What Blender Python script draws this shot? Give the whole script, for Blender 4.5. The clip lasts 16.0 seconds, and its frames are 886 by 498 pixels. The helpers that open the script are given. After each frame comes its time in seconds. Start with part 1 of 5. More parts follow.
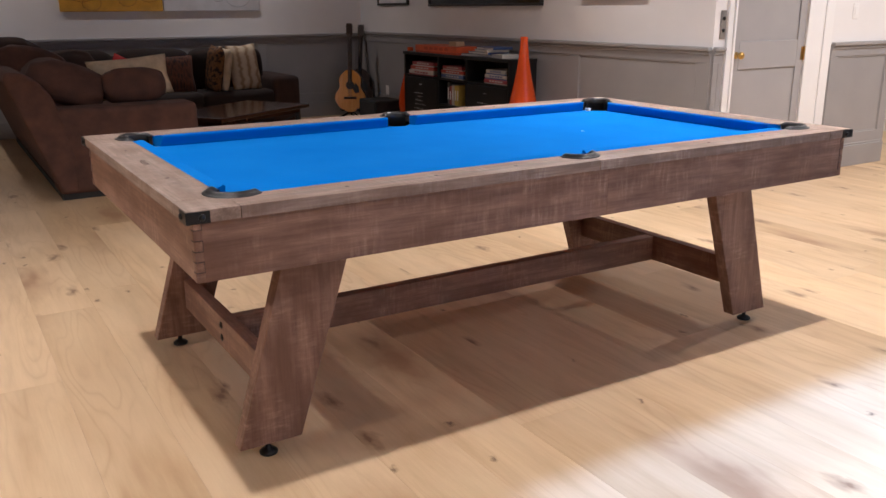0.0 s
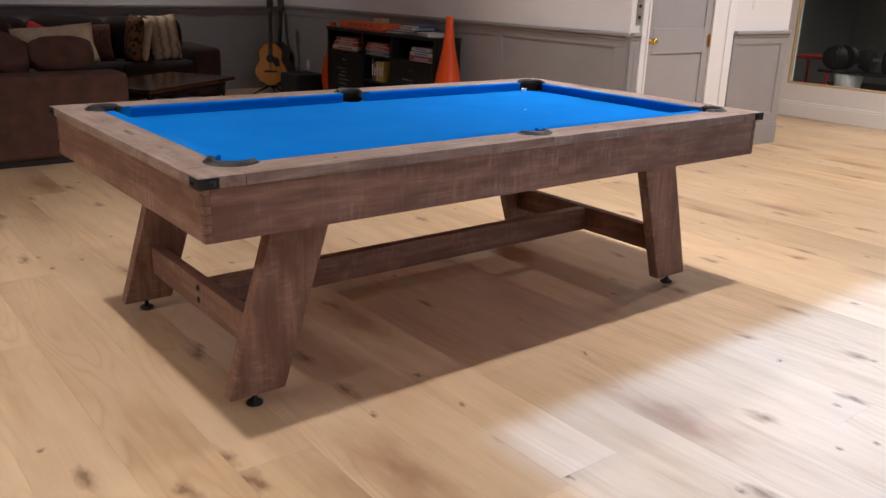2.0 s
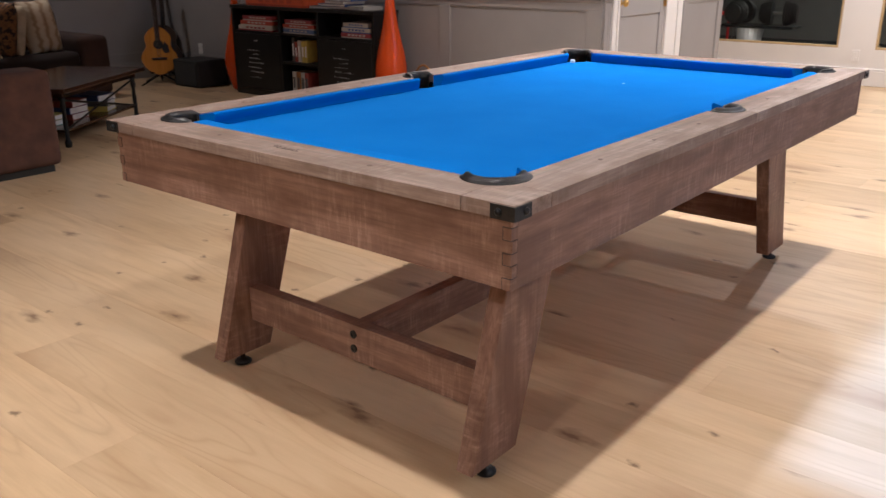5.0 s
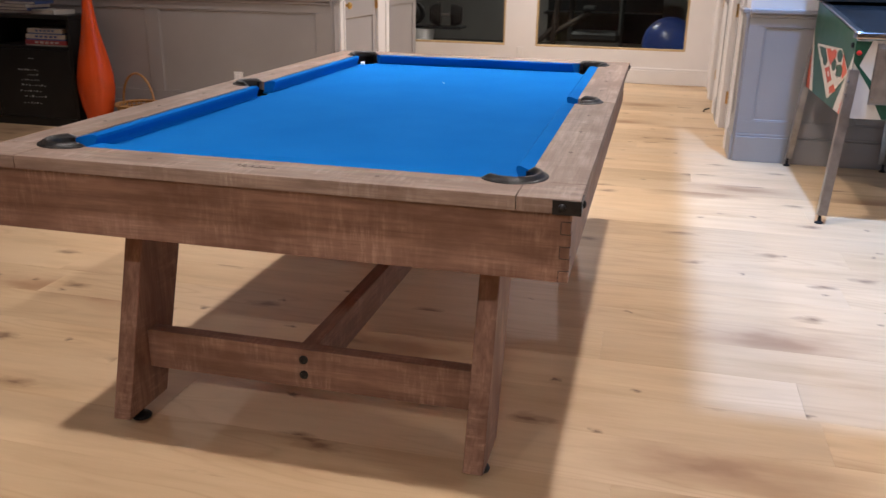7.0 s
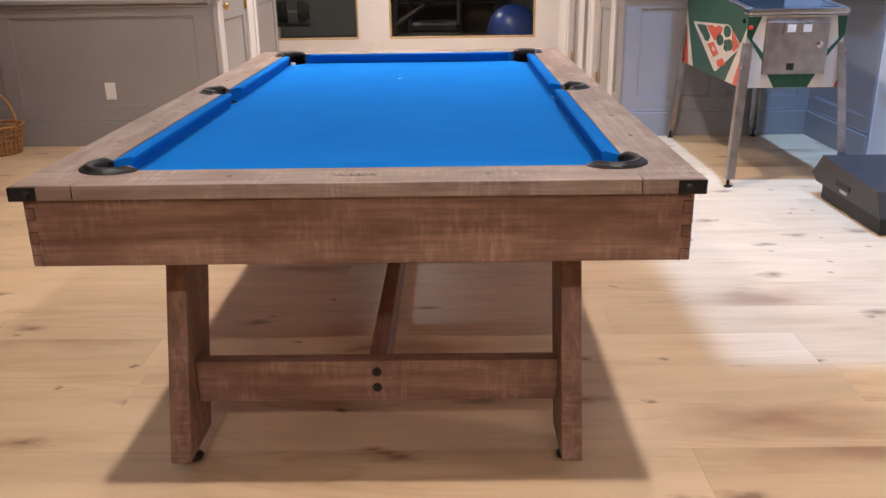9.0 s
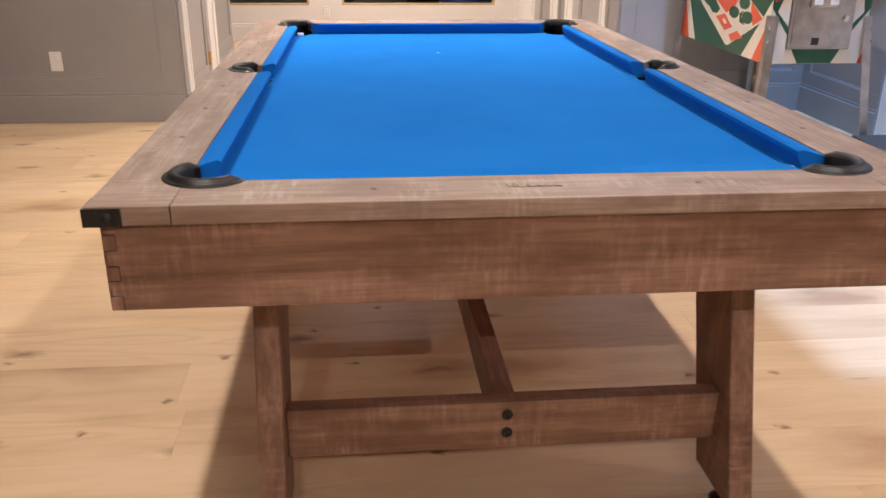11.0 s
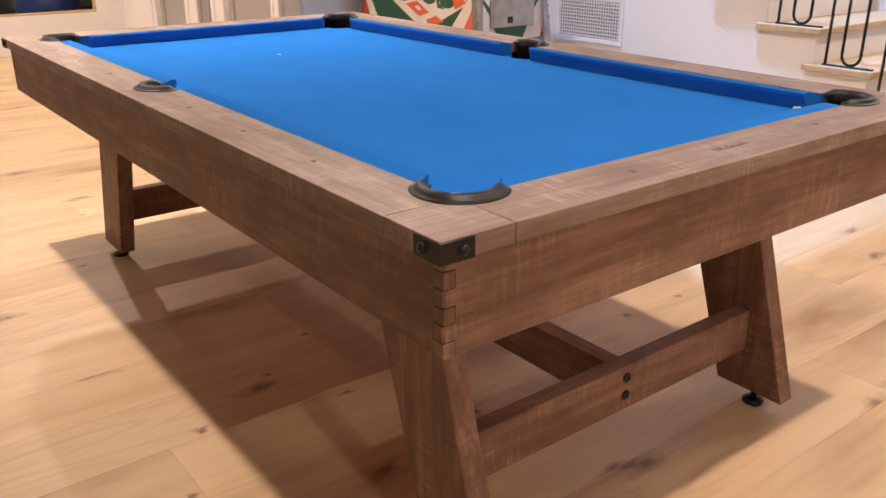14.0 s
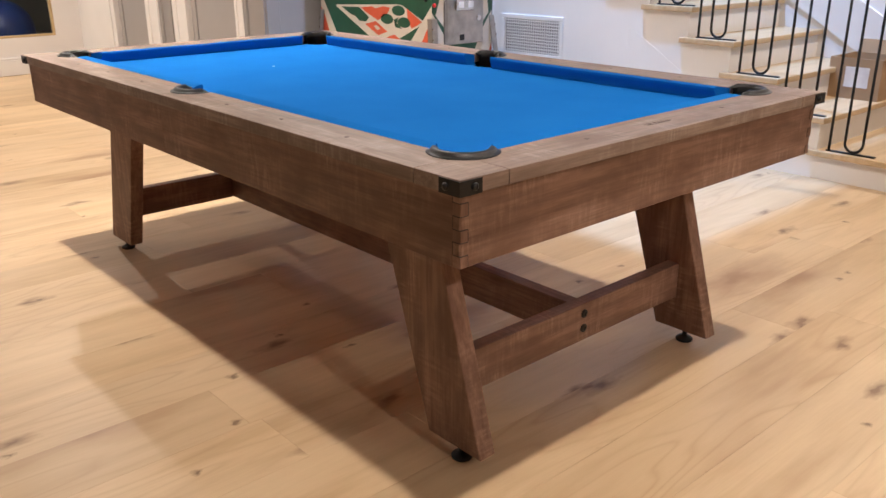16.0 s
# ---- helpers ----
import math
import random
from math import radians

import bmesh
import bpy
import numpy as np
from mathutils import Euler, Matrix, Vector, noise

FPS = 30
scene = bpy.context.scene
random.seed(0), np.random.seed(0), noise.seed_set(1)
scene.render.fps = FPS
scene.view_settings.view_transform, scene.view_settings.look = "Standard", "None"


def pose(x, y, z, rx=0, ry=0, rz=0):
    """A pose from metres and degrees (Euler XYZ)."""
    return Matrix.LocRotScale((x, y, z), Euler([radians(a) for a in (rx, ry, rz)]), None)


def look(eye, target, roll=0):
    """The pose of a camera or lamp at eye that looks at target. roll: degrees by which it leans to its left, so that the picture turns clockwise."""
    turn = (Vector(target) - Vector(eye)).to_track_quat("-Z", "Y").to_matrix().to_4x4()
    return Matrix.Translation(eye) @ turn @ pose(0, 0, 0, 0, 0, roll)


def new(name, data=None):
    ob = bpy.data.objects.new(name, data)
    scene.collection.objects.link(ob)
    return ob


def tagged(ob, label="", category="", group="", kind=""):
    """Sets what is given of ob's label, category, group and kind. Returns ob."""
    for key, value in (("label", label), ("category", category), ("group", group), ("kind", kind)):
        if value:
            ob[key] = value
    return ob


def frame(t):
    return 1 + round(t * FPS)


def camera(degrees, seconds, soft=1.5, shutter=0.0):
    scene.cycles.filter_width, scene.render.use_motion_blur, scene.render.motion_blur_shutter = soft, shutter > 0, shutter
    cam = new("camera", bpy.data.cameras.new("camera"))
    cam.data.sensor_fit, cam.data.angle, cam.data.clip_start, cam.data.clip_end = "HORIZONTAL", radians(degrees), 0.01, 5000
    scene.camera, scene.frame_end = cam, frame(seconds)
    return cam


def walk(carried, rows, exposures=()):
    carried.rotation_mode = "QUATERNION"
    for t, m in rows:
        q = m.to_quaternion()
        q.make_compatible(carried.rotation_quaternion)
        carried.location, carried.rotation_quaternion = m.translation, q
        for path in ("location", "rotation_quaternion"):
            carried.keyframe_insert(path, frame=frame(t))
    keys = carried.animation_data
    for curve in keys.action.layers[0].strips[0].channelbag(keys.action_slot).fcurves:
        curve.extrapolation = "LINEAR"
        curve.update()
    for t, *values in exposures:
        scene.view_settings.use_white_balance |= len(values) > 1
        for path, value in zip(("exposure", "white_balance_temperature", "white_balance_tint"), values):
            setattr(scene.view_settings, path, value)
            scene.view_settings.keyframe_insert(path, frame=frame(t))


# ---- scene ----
cam = camera(55.8, 16.0, shutter=0.3)
PATH = [
    (0, (-1.764, -2.676, 1.271), (-0.765, -1.035, 0.717), -0.3),
    (0.5, (-1.86, -2.791, 1.313), (-0.847, -1.155, 0.766), 0.1),
    (1, (-1.97, -2.768, 1.311), (-0.849, -1.211, 0.748), 1.2),
    (1.5, (-2.046, -2.773, 1.309), (-0.853, -1.274, 0.734), 2.0),
    (2, (-2.087, -2.76, 1.309), (-0.903, -1.265, 0.703), 1.8),
    (2.5, (-2.215, -2.603, 1.301), (-0.977, -1.159, 0.681), 1.1),
    (3, (-2.307, -2.417, 1.289), (-1.041, -1.005, 0.653), 0.7),
    (3.2, (-2.306, -2.331, 1.289), (-1.03, -0.921, 0.669), -0.2),
    (5.3, (-2.597, -1.475, 1.259), (-1.065, -0.369, 0.604), 0.1),
    (5.5, (-2.62, -1.392, 1.258), (-1.025, -0.371, 0.614), 0.2),
    (6, (-2.715, -1.162, 1.265), (-0.966, -0.443, 0.614), 0.7),
    (6.5, (-2.876, -1.05, 1.275), (-1.079, -0.452, 0.633), 0.8),
    (7, (-2.914, -0.844, 1.26), (-1.077, -0.396, 0.609), 1.0),
    (7.5, (-2.94, -0.637, 1.257), (-1.073, -0.329, 0.608), -0.3),
    (8, (-3.016, -0.488, 1.243), (-1.149, -0.247, 0.566), -1.3),
    (8.2, (-3.054, -0.424, 1.262), (-1.178, -0.239, 0.593), -1.3),
    (10.3, (-2.693, 0.065, 1.229), (-0.832, -0.029, 0.504), 0.2),
    (10.5, (-2.658, 0.107, 1.225), (-0.803, 0.0, 0.483), 0.2),
    (11, (-2.554, 0.292, 1.231), (-0.703, 0.112, 0.497), 0.5),
    (11.5, (-2.375, 0.467, 1.213), (-0.525, 0.222, 0.494), 0.8),
    (12, (-2.128, 0.649, 1.198), (-0.3, 0.329, 0.453), -0.2),
    (12.3, (-2.007, 0.758, 1.184), (-0.218, 0.277, 0.429), -0.6),
    (12.5, (-1.962, 0.829, 1.179), (-0.255, 0.127, 0.409), -0.8),
    (12.7, (-1.94, 0.898, 1.175), (-0.317, 0.02, 0.403), 0.9),
    (13, (-1.955, 0.998, 1.17), (-0.37, 0.034, 0.421), 1.0),
    (13.5, (-2.057, 1.177, 1.185), (-0.517, 0.149, 0.428), 0.1),
    (14, (-2.083, 1.335, 1.198), (-0.605, 0.203, 0.466), -0.1),
    (14.5, (-2.102, 1.506, 1.205), (-0.66, 0.326, 0.48), -0.9),
    (15, (-2.218, 1.623, 1.209), (-0.773, 0.439, 0.496), -0.5),
    (15.5, (-2.357, 1.7, 1.229), (-0.919, 0.5, 0.528), -0.4),
    (16, (-2.374, 1.741, 1.221), (-0.971, 0.49, 0.536), -0.2),
]
walk(cam, [(t, look(eye, target, roll)) for t, eye, target, roll in PATH],
     [(0, 0.22, 5800, 6), (1.5, -0.05, 5850, 6), (3, -0.1, 5950, 7), (5.3, 0.2, 5850, 5), (6, 0.24, 5850, 4), (7, -0.07, 6100, 7), (8.2, -0.04, 6100, 8), (10.5, 0.3, 6450, 8), (12.5, 0.16, 6700, 9), (13.5, 0.22, 7300, 15), (14.5, 0.2, 7000, 11), (16, 0.17, 6500, 4)])

# ---- world and lights ----
CEIL = 2.66
world = bpy.data.worlds.new("world")
world.use_nodes = True
scene.world = world
world.node_tree.nodes["Background"].inputs[0].default_value = (0.5, 0.6, 0.8, 1)
world.node_tree.nodes["Background"].inputs[1].default_value = 0.02

WARM, COOL = (1.0, 0.865, 0.80), (0.27, 0.49, 1.0)


def area_lamp(name, place, size, watts, colour, target=None, spread=150):
    data = bpy.data.lights.new(name, "AREA")
    data.shape, data.size, data.energy, data.color, data.spread = "DISK", size, watts, colour, radians(spread)
    ob = new(name, data)
    ob.matrix_world = look(place, target or (place[0], place[1], 0))
    return ob


# Lamps at y 0.81 and -0.81 follow shadow edges; others are added fill.
DOWN_AND_FILL_LAMPS = [(-1.58, 0.81, 15, 126), (-1.58, -0.81, 14, 126), (1.15, 0.81, 28, 126), (1.15, -0.81, 36, 145), (-4.31, 0.81, 42, 150), (-4.31, -0.81, 38, 150),
              (3.9, 0.0, 42, 150), (6.0, 0.2, 36, 150), (-1.58, 3.5, 2, 150), (2.2, 2.2, 11, 140), (-1.58, 6.35, 9, 150), (1.15, 6.35, 8, 150), (-0.9, -3.3, 26, 150)]
for x, y, w, beam in DOWN_AND_FILL_LAMPS:
    area_lamp("down_or_fill_lamp", (x, y, CEIL - 0.03), 0.08, w, WARM, spread=beam)
area_lamp("stairwell_lamp", (1.1, -1.95, 6.2), 0.2, 172, COOL, spread=90)
# Unseen lamp added to lift the dark gym.
area_lamp("gym_fill_lamp", (9.0, 0.9, 2.5), 0.4, 38, (1.0, 0.92, 0.80))


# ---- materials ----
class Mat:
    """A node material with a few short ways to add nodes."""

    def __init__(self, name, rough=0.6, metal=0.0, spec=0.5):
        self.m = bpy.data.materials.new(name)
        self.m.use_nodes = True
        self.t = self.m.node_tree
        self.b = self.t.nodes["Principled BSDF"]
        self.b.inputs["Roughness"].default_value = rough
        self.b.inputs["Metallic"].default_value = metal
        self.b.inputs["Specular IOR Level"].default_value = spec

    def node(self, kind, **kw):
        n = self.t.nodes.new(kind)
        for k, v in kw.items():
            n.inputs[k.replace("_", " ")].default_value = v
        return n

    def link(self, a, b):
        self.t.links.new(a, b)

    def coords(self, scale=(1, 1, 1), random_shift=0.0):
        tc, mp = self.node("ShaderNodeTexCoord"), self.node("ShaderNodeMapping")
        mp.inputs["Scale"].default_value = scale
        src = tc.outputs["Object"]
        if random_shift:
            info, mul, add = self.node("ShaderNodeObjectInfo"), self.node("ShaderNodeMath"), self.node("ShaderNodeVectorMath")
            mul.operation, mul.inputs[1].default_value = "MULTIPLY", random_shift
            self.link(info.outputs["Random"], mul.inputs[0])
            self.link(src, add.inputs[0])
            self.link(mul.outputs[0], add.inputs[1])
            src = add.outputs[0]
        self.link(src, mp.inputs["Vector"])
        return mp.outputs["Vector"]

    def noise(self, vec, scale, detail=4.0, rough=0.55):
        n = self.node("ShaderNodeTexNoise", Scale=scale, Detail=detail, Roughness=rough)
        self.link(vec, n.inputs["Vector"])
        return n.outputs["Fac"]

    def ramp(self, fac, stops):
        r = self.node("ShaderNodeValToRGB")
        while len(r.color_ramp.elements) < len(stops):
            r.color_ramp.elements.new(0.5)
        for e, (p, c) in zip(r.color_ramp.elements, stops):
            e.position, e.color = p, (*c, 1) if len(c) == 3 else c
        self.link(fac, r.inputs["Fac"])
        return r.outputs["Color"]

    def mix(self, fac, a, b, mode="MIX"):
        n = self.t.nodes.new("ShaderNodeMix")
        n.data_type, n.blend_type = "RGBA", mode
        for sock, v in ((n.inputs["Factor"], fac), (n.inputs["A"], a), (n.inputs["B"], b)):
            if isinstance(v, (int, float)):
                sock.default_value = v
            elif isinstance(v, tuple):
                sock.default_value = (*v, 1) if len(v) == 3 else v
            else:
                self.link(v, sock)
        return n.outputs["Result"]

    def colour(self, out):
        if isinstance(out, tuple):
            self.b.inputs["Base Color"].default_value = (*out, 1)
        else:
            self.link(out, self.b.inputs["Base Color"])

    def bump(self, fac, strength=0.2, distance=0.002):
        n = self.node("ShaderNodeBump", Strength=strength, Distance=distance)
        self.link(fac, n.inputs["Height"])
        self.link(n.outputs["Normal"], self.b.inputs["Normal"])

    def rough(self, fac, lo, hi):
        n = self.node("ShaderNodeMapRange")
        n.inputs["To Min"].default_value, n.inputs["To Max"].default_value = lo, hi
        self.link(fac, n.inputs["Value"])
        self.link(n.outputs["Result"], self.b.inputs["Roughness"])


def plain(name, c, rough=0.6, metal=0.0, vary=0.12, scale=9.0, bump=0.08, fine=120.0):
    k = Mat(name, rough, metal)
    v = k.coords()
    n, f = k.noise(v, scale), k.noise(v, fine, 3)
    lo, hi = tuple(x * (1 - vary) for x in c), tuple(min(1, x * (1 + vary)) for x in c)
    k.colour(k.ramp(n, [(0.3, lo), (0.7, hi)]))
    k.bump(f, bump, 0.001)
    k.rough(n, max(0.02, rough - 0.06), min(1, rough + 0.06))
    return k.m


def weathered(name, axis, tone=(1.0, 1.0, 1.0)):
    """Grey-brown sawn wood with its grain along an axis and saw marks across."""
    k = Mat(name, 0.55, spec=0.35)
    along, across = [14.0, 14.0, 14.0], [9.0, 9.0, 9.0]
    along[axis], across[axis] = 0.7, 60.0
    fibre = [70.0, 70.0, 70.0]
    fibre[axis] = 3.0
    g = k.noise(k.coords(tuple(along), 7), 2.2, 6, 0.6)
    s = k.noise(k.coords(tuple(across), 3), 1.6, 3, 0.6)
    stain = [2.2, 2.2, 2.2]
    stain[axis] = 0.8
    big = k.noise(k.coords(tuple(stain), 11), 6.0, 5, 0.6)
    c = k.ramp(g, [(0.28, (0.135, 0.090, 0.070)), (0.5, (0.245, 0.178, 0.145)), (0.72, (0.345, 0.265, 0.225))])
    patch = k.noise(k.coords((1, 1, 1), 17), 7.0, 3)
    saw = k.mix(1.0, k.ramp(s, [(0.45, (0, 0, 0)), (0.68, (0.62, 0.62, 0.62))]), k.ramp(patch, [(0.42, (0, 0, 0)), (0.62, (1, 1, 1))]), "MULTIPLY")
    c = k.mix(saw, c, (0.43, 0.355, 0.31))
    f = k.noise(k.coords(tuple(fibre), 5), 2.0, 4, 0.65)
    c = k.mix(k.ramp(f, [(0.36, (0.42, 0.42, 0.42)), (0.56, (0, 0, 0))]), c, (0.115, 0.076, 0.058))
    c = k.mix(k.ramp(big, [(0.36, (0.72, 0.72, 0.72)), (0.58, (0, 0, 0))]), c, (0.135, 0.086, 0.064))
    c = k.mix(1.0, c, tone, "MULTIPLY")
    k.colour(c)
    k.bump(s, 0.3, 0.001)
    k.rough(g, 0.42, 0.62)
    return k.m


# One wood: rail copies carry the light from above in a paler tone.
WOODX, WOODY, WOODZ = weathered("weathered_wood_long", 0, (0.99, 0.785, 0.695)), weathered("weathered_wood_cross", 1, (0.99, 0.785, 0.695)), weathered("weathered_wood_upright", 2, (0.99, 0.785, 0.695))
RAILX, RAILY = weathered("lit_rail_wood_long", 0, (1.13, 1.14, 1.13)), weathered("lit_rail_wood_cross", 1, (1.13, 1.14, 1.13))


def oak_floor():
    k = Mat("pale_oak_floor", 0.42, spec=0.4)
    grain = k.noise(k.coords((7, 0.8, 1), 37), 2.0, 6, 0.6)
    fine = k.noise(k.coords((90, 2.5, 1), 37), 2.0, 4, 0.6)
    cloud = k.noise(k.coords((2.2, 1.0, 1), 53), 1.3, 3)
    c = k.ramp(grain, [(0.22, (0.425, 0.281, 0.148)), (0.5, (0.565, 0.396, 0.230)), (0.78, (0.655, 0.486, 0.295))])
    c = k.mix(k.ramp(fine, [(0.45, (0, 0, 0)), (0.75, (0.22, 0.22, 0.22))]), c, (0.42, 0.28, 0.16))
    c = k.mix(k.ramp(cloud, [(0.35, (0.45, 0.45, 0.45)), (0.65, (0, 0, 0))]), c, (0.67, 0.51, 0.335))
    # arched figure in patches: contour lines of a slow field drawn out along the plank
    field = k.noise(k.coords((3.2, 0.42, 1), 23), 1.6, 2, 0.45)
    rise, fold = k.node("ShaderNodeMath"), k.node("ShaderNodeMath")
    rise.operation, rise.inputs[1].default_value = "MULTIPLY", 27.0
    fold.operation, fold.inputs[1].default_value = "PINGPONG", 1.0
    k.link(field, rise.inputs[0])
    k.link(rise.outputs[0], fold.inputs[0])
    lines = k.ramp(fold.outputs[0], [(0.0, (0.30, 0.30, 0.30)), (0.30, (0.08, 0.08, 0.08)), (0.6, (0, 0, 0))])
    where = k.ramp(k.noise(k.coords((2.0, 0.7, 1), 71), 1.1, 2), [(0.44, (0, 0, 0)), (0.62, (1, 1, 1))])
    c = k.mix(k.mix(1.0, lines, where, "MULTIPLY"), c, (0.36, 0.215, 0.115))
    info = k.node("ShaderNodeObjectInfo")
    tone = k.ramp(info.outputs["Random"], [(0.0, (0.88, 0.86, 0.83)), (0.5, (0.98, 0.98, 0.98)), (1.0, (1.06, 1.05, 1.03))])
    c = k.mix(1.0, c, tone, "MULTIPLY")
    # knots: dark spots drawn out along the grain, small sharp ones and a few wide faint swirls
    for scale, shift, stops, most, tint in (((4.4, 1.9, 1), 91, (0.03, 0.08, 0.16), 0.30, (0.17, 0.085, 0.042)), ((2.1, 0.8, 1), 67, (0.04, 0.14, 0.30), 0.42, (0.30, 0.165, 0.085)), ((7.0, 5.0, 1), 41, (0.03, 0.06, 0.11), 0.10, (0.15, 0.085, 0.045))):
        warp = k.coords(scale, shift)
        wn = k.node("ShaderNodeTexNoise", Scale=6.0, Detail=4.0)
        k.link(warp, wn.inputs["Vector"])
        add = k.node("ShaderNodeVectorMath")
        add.operation = "MULTIPLY_ADD"
        add.inputs[1].default_value = (0.32, 0.32, 0)
        k.link(wn.outputs["Color"], add.inputs[0])
        k.link(warp, add.inputs[2])
        vor = k.node("ShaderNodeTexVoronoi", Scale=1.0)
        vor.voronoi_dimensions = "2D"
        k.link(add.outputs[0], vor.inputs["Vector"])
        knot = k.ramp(vor.outputs["Distance"], [(stops[0], (0.85, 0.85, 0.85)), (stops[1], (0.42, 0.42, 0.42)), (stops[2], (0, 0, 0))])
        sep, pick = k.node("ShaderNodeSeparateColor"), k.node("ShaderNodeMath")
        pick.operation, pick.inputs[1].default_value = "GREATER_THAN", 1 - most
        k.link(vor.outputs["Color"], sep.inputs[0])
        k.link(sep.outputs[0], pick.inputs[0])
        both = k.mix(1.0, knot, pick.outputs[0], "MULTIPLY")
        c = k.mix(both, c, tint)
    k.colour(c)
    k.bump(fine, 0.12, 0.0008)
    k.rough(grain, 0.34, 0.48)
    return k.m


OAK = oak_floor()
GREY = plain("grey_paint", (0.30, 0.285, 0.28), 0.45, vary=0.05, scale=3, bump=0.04)
WHITE = plain("white_paint", (0.78, 0.755, 0.74), 0.6, vary=0.03, scale=2, bump=0.05)
TRIM = plain("white_trim_paint", (0.80, 0.78, 0.765), 0.38, vary=0.02, scale=4, bump=0.03)
DOORGREY = plain("door_paint", (0.36, 0.345, 0.34), 0.4, vary=0.04, scale=3, bump=0.03)


def felt():
    k = Mat("blue_cloth", 1.0, spec=0.05)
    v = k.coords()
    n, f = k.noise(v, 4.0), k.noise(v, 700.0, 2)
    k.colour(k.ramp(n, [(0.3, (0.007, 0.130, 0.45)), (0.7, (0.010, 0.145, 0.48))]))
    k.bump(f, 0.15, 0.0006)
    return k.m


FELT = felt()
RUBBER = plain("black_rubber", (0.006, 0.0055, 0.0055), 0.45, vary=0.2, scale=30)
RUBBER.node_tree.nodes["Principled BSDF"].inputs["Specular IOR Level"].default_value = 0.42
IRON = plain("black_iron", (0.02, 0.02, 0.021), 0.4, 0.6, vary=0.25, scale=40)
BLACK = plain("black_matt", (0.012, 0.012, 0.012), 0.6, vary=0.2, scale=12)
SIGHT = plain("sunk_wood_sight", (0.115, 0.08, 0.064), 0.6)
INK = plain("dark_engraving", (0.05, 0.034, 0.028), 0.7)
TAG = plain("clear_plastic_tag", (0.75, 0.76, 0.80), 0.2)
BRASS = plain("brass", (0.62, 0.40, 0.13), 0.3, 1.0)
STEEL = plain("brushed_steel", (0.42, 0.40, 0.38), 0.34, 1.0, vary=0.2, scale=14)
CHROME = plain("chrome", (0.62, 0.62, 0.62), 0.16, 1.0, vary=0.1)


# ---- mesh helpers ----
def box(bm, x0, x1, y0, y1, z0, z1, bevel=0.0, segments=1):
    r = bmesh.ops.create_cube(bm, size=1.0)
    bmesh.ops.scale(bm, vec=(x1 - x0, y1 - y0, z1 - z0), verts=r["verts"])
    bmesh.ops.translate(bm, vec=((x0 + x1) / 2, (y0 + y1) / 2, (z0 + z1) / 2), verts=r["verts"])
    if bevel:
        edges = list({e for v in r["verts"] for e in v.link_edges})
        bmesh.ops.bevel(bm, geom=edges, offset=bevel, segments=segments, affect="EDGES", profile=0.6)
    return bm


def boxed(x0, x1, y0, y1, z0, z1, bevel=0.0, segments=1):
    return box(bmesh.new(), x0, x1, y0, y1, z0, z1, bevel, segments)


def prism(points, z0, z1, bevel=0.0):
    """A flat outline raised from z0 to z1."""
    bm = bmesh.new()
    low = [bm.verts.new((x, y, z0)) for x, y in points]
    high = [bm.verts.new((x, y, z1)) for x, y in points]
    n = len(points)
    bm.faces.new(low[::-1])
    top = bm.faces.new(high)
    for i in range(n):
        bm.faces.new((low[i], low[(i + 1) % n], high[(i + 1) % n], high[i]))
    bmesh.ops.recalc_face_normals(bm, faces=bm.faces[:])
    if bevel:
        bmesh.ops.bevel(bm, geom=list(top.edges), offset=bevel, segments=2, affect="EDGES", profile=0.6)
    return bm


def lathe(profile, n=24, bm=None, centre=(0, 0), closed=True):
    """Turns (radius, z) pairs about an upright axis."""
    bm = bm or bmesh.new()
    rings = []
    for r, z in profile:
        rings.append([bm.verts.new((centre[0] + r * math.cos(2 * math.pi * i / n), centre[1] + r * math.sin(2 * math.pi * i / n), z)) for i in range(n)])
    for a, b in zip(rings, rings[1:]):
        for i in range(n):
            bm.faces.new((a[i], a[(i + 1) % n], b[(i + 1) % n], b[i]))
    if closed:
        bm.faces.new(rings[0][::-1])
        bm.faces.new(rings[-1])
    bmesh.ops.recalc_face_normals(bm, faces=bm.faces[:])
    return bm


def tube(points, r, n=8, bm=None, flat=1.0):
    """A round bar along points."""
    bm = bm or bmesh.new()
    pts = [Vector(p) for p in points]
    rings, side = [], None
    for i, p in enumerate(pts):
        d = (pts[min(i + 1, len(pts) - 1)] - pts[max(i - 1, 0)]).normalized()
        ref = side if side is not None else (Vector((0, 0, 1)) if abs(d.z) < 0.9 else Vector((1, 0, 0)))
        u = (ref - d * ref.dot(d)).normalized()
        side = u
        w = d.cross(u)
        rr = r[i] if isinstance(r, (list, tuple)) else r
        rings.append([bm.verts.new(p + rr * (u * math.cos(2 * math.pi * k / n) * flat + w * math.sin(2 * math.pi * k / n))) for k in range(n)])
    for a, b in zip(rings, rings[1:]):
        for k in range(n):
            bm.faces.new((a[k], a[(k + 1) % n], b[(k + 1) % n], b[k]))
    bm.faces.new(rings[0][::-1])
    bm.faces.new(rings[-1])
    bmesh.ops.recalc_face_normals(bm, faces=bm.faces[:])
    return bm


def moved(bm, m):
    bmesh.ops.transform(bm, matrix=m, verts=bm.verts[:])
    return bm


def part(name, bm, material, parent=None, label="", smooth=False):
    me = bpy.data.meshes.new(name)
    bm.to_mesh(me)
    bm.free()
    me.materials.append(material)
    if smooth:
        for p in me.polygons:
            p.use_smooth = True
    ob = new(name, me)
    if parent:
        ob.parent = parent
    return tagged(ob, label)


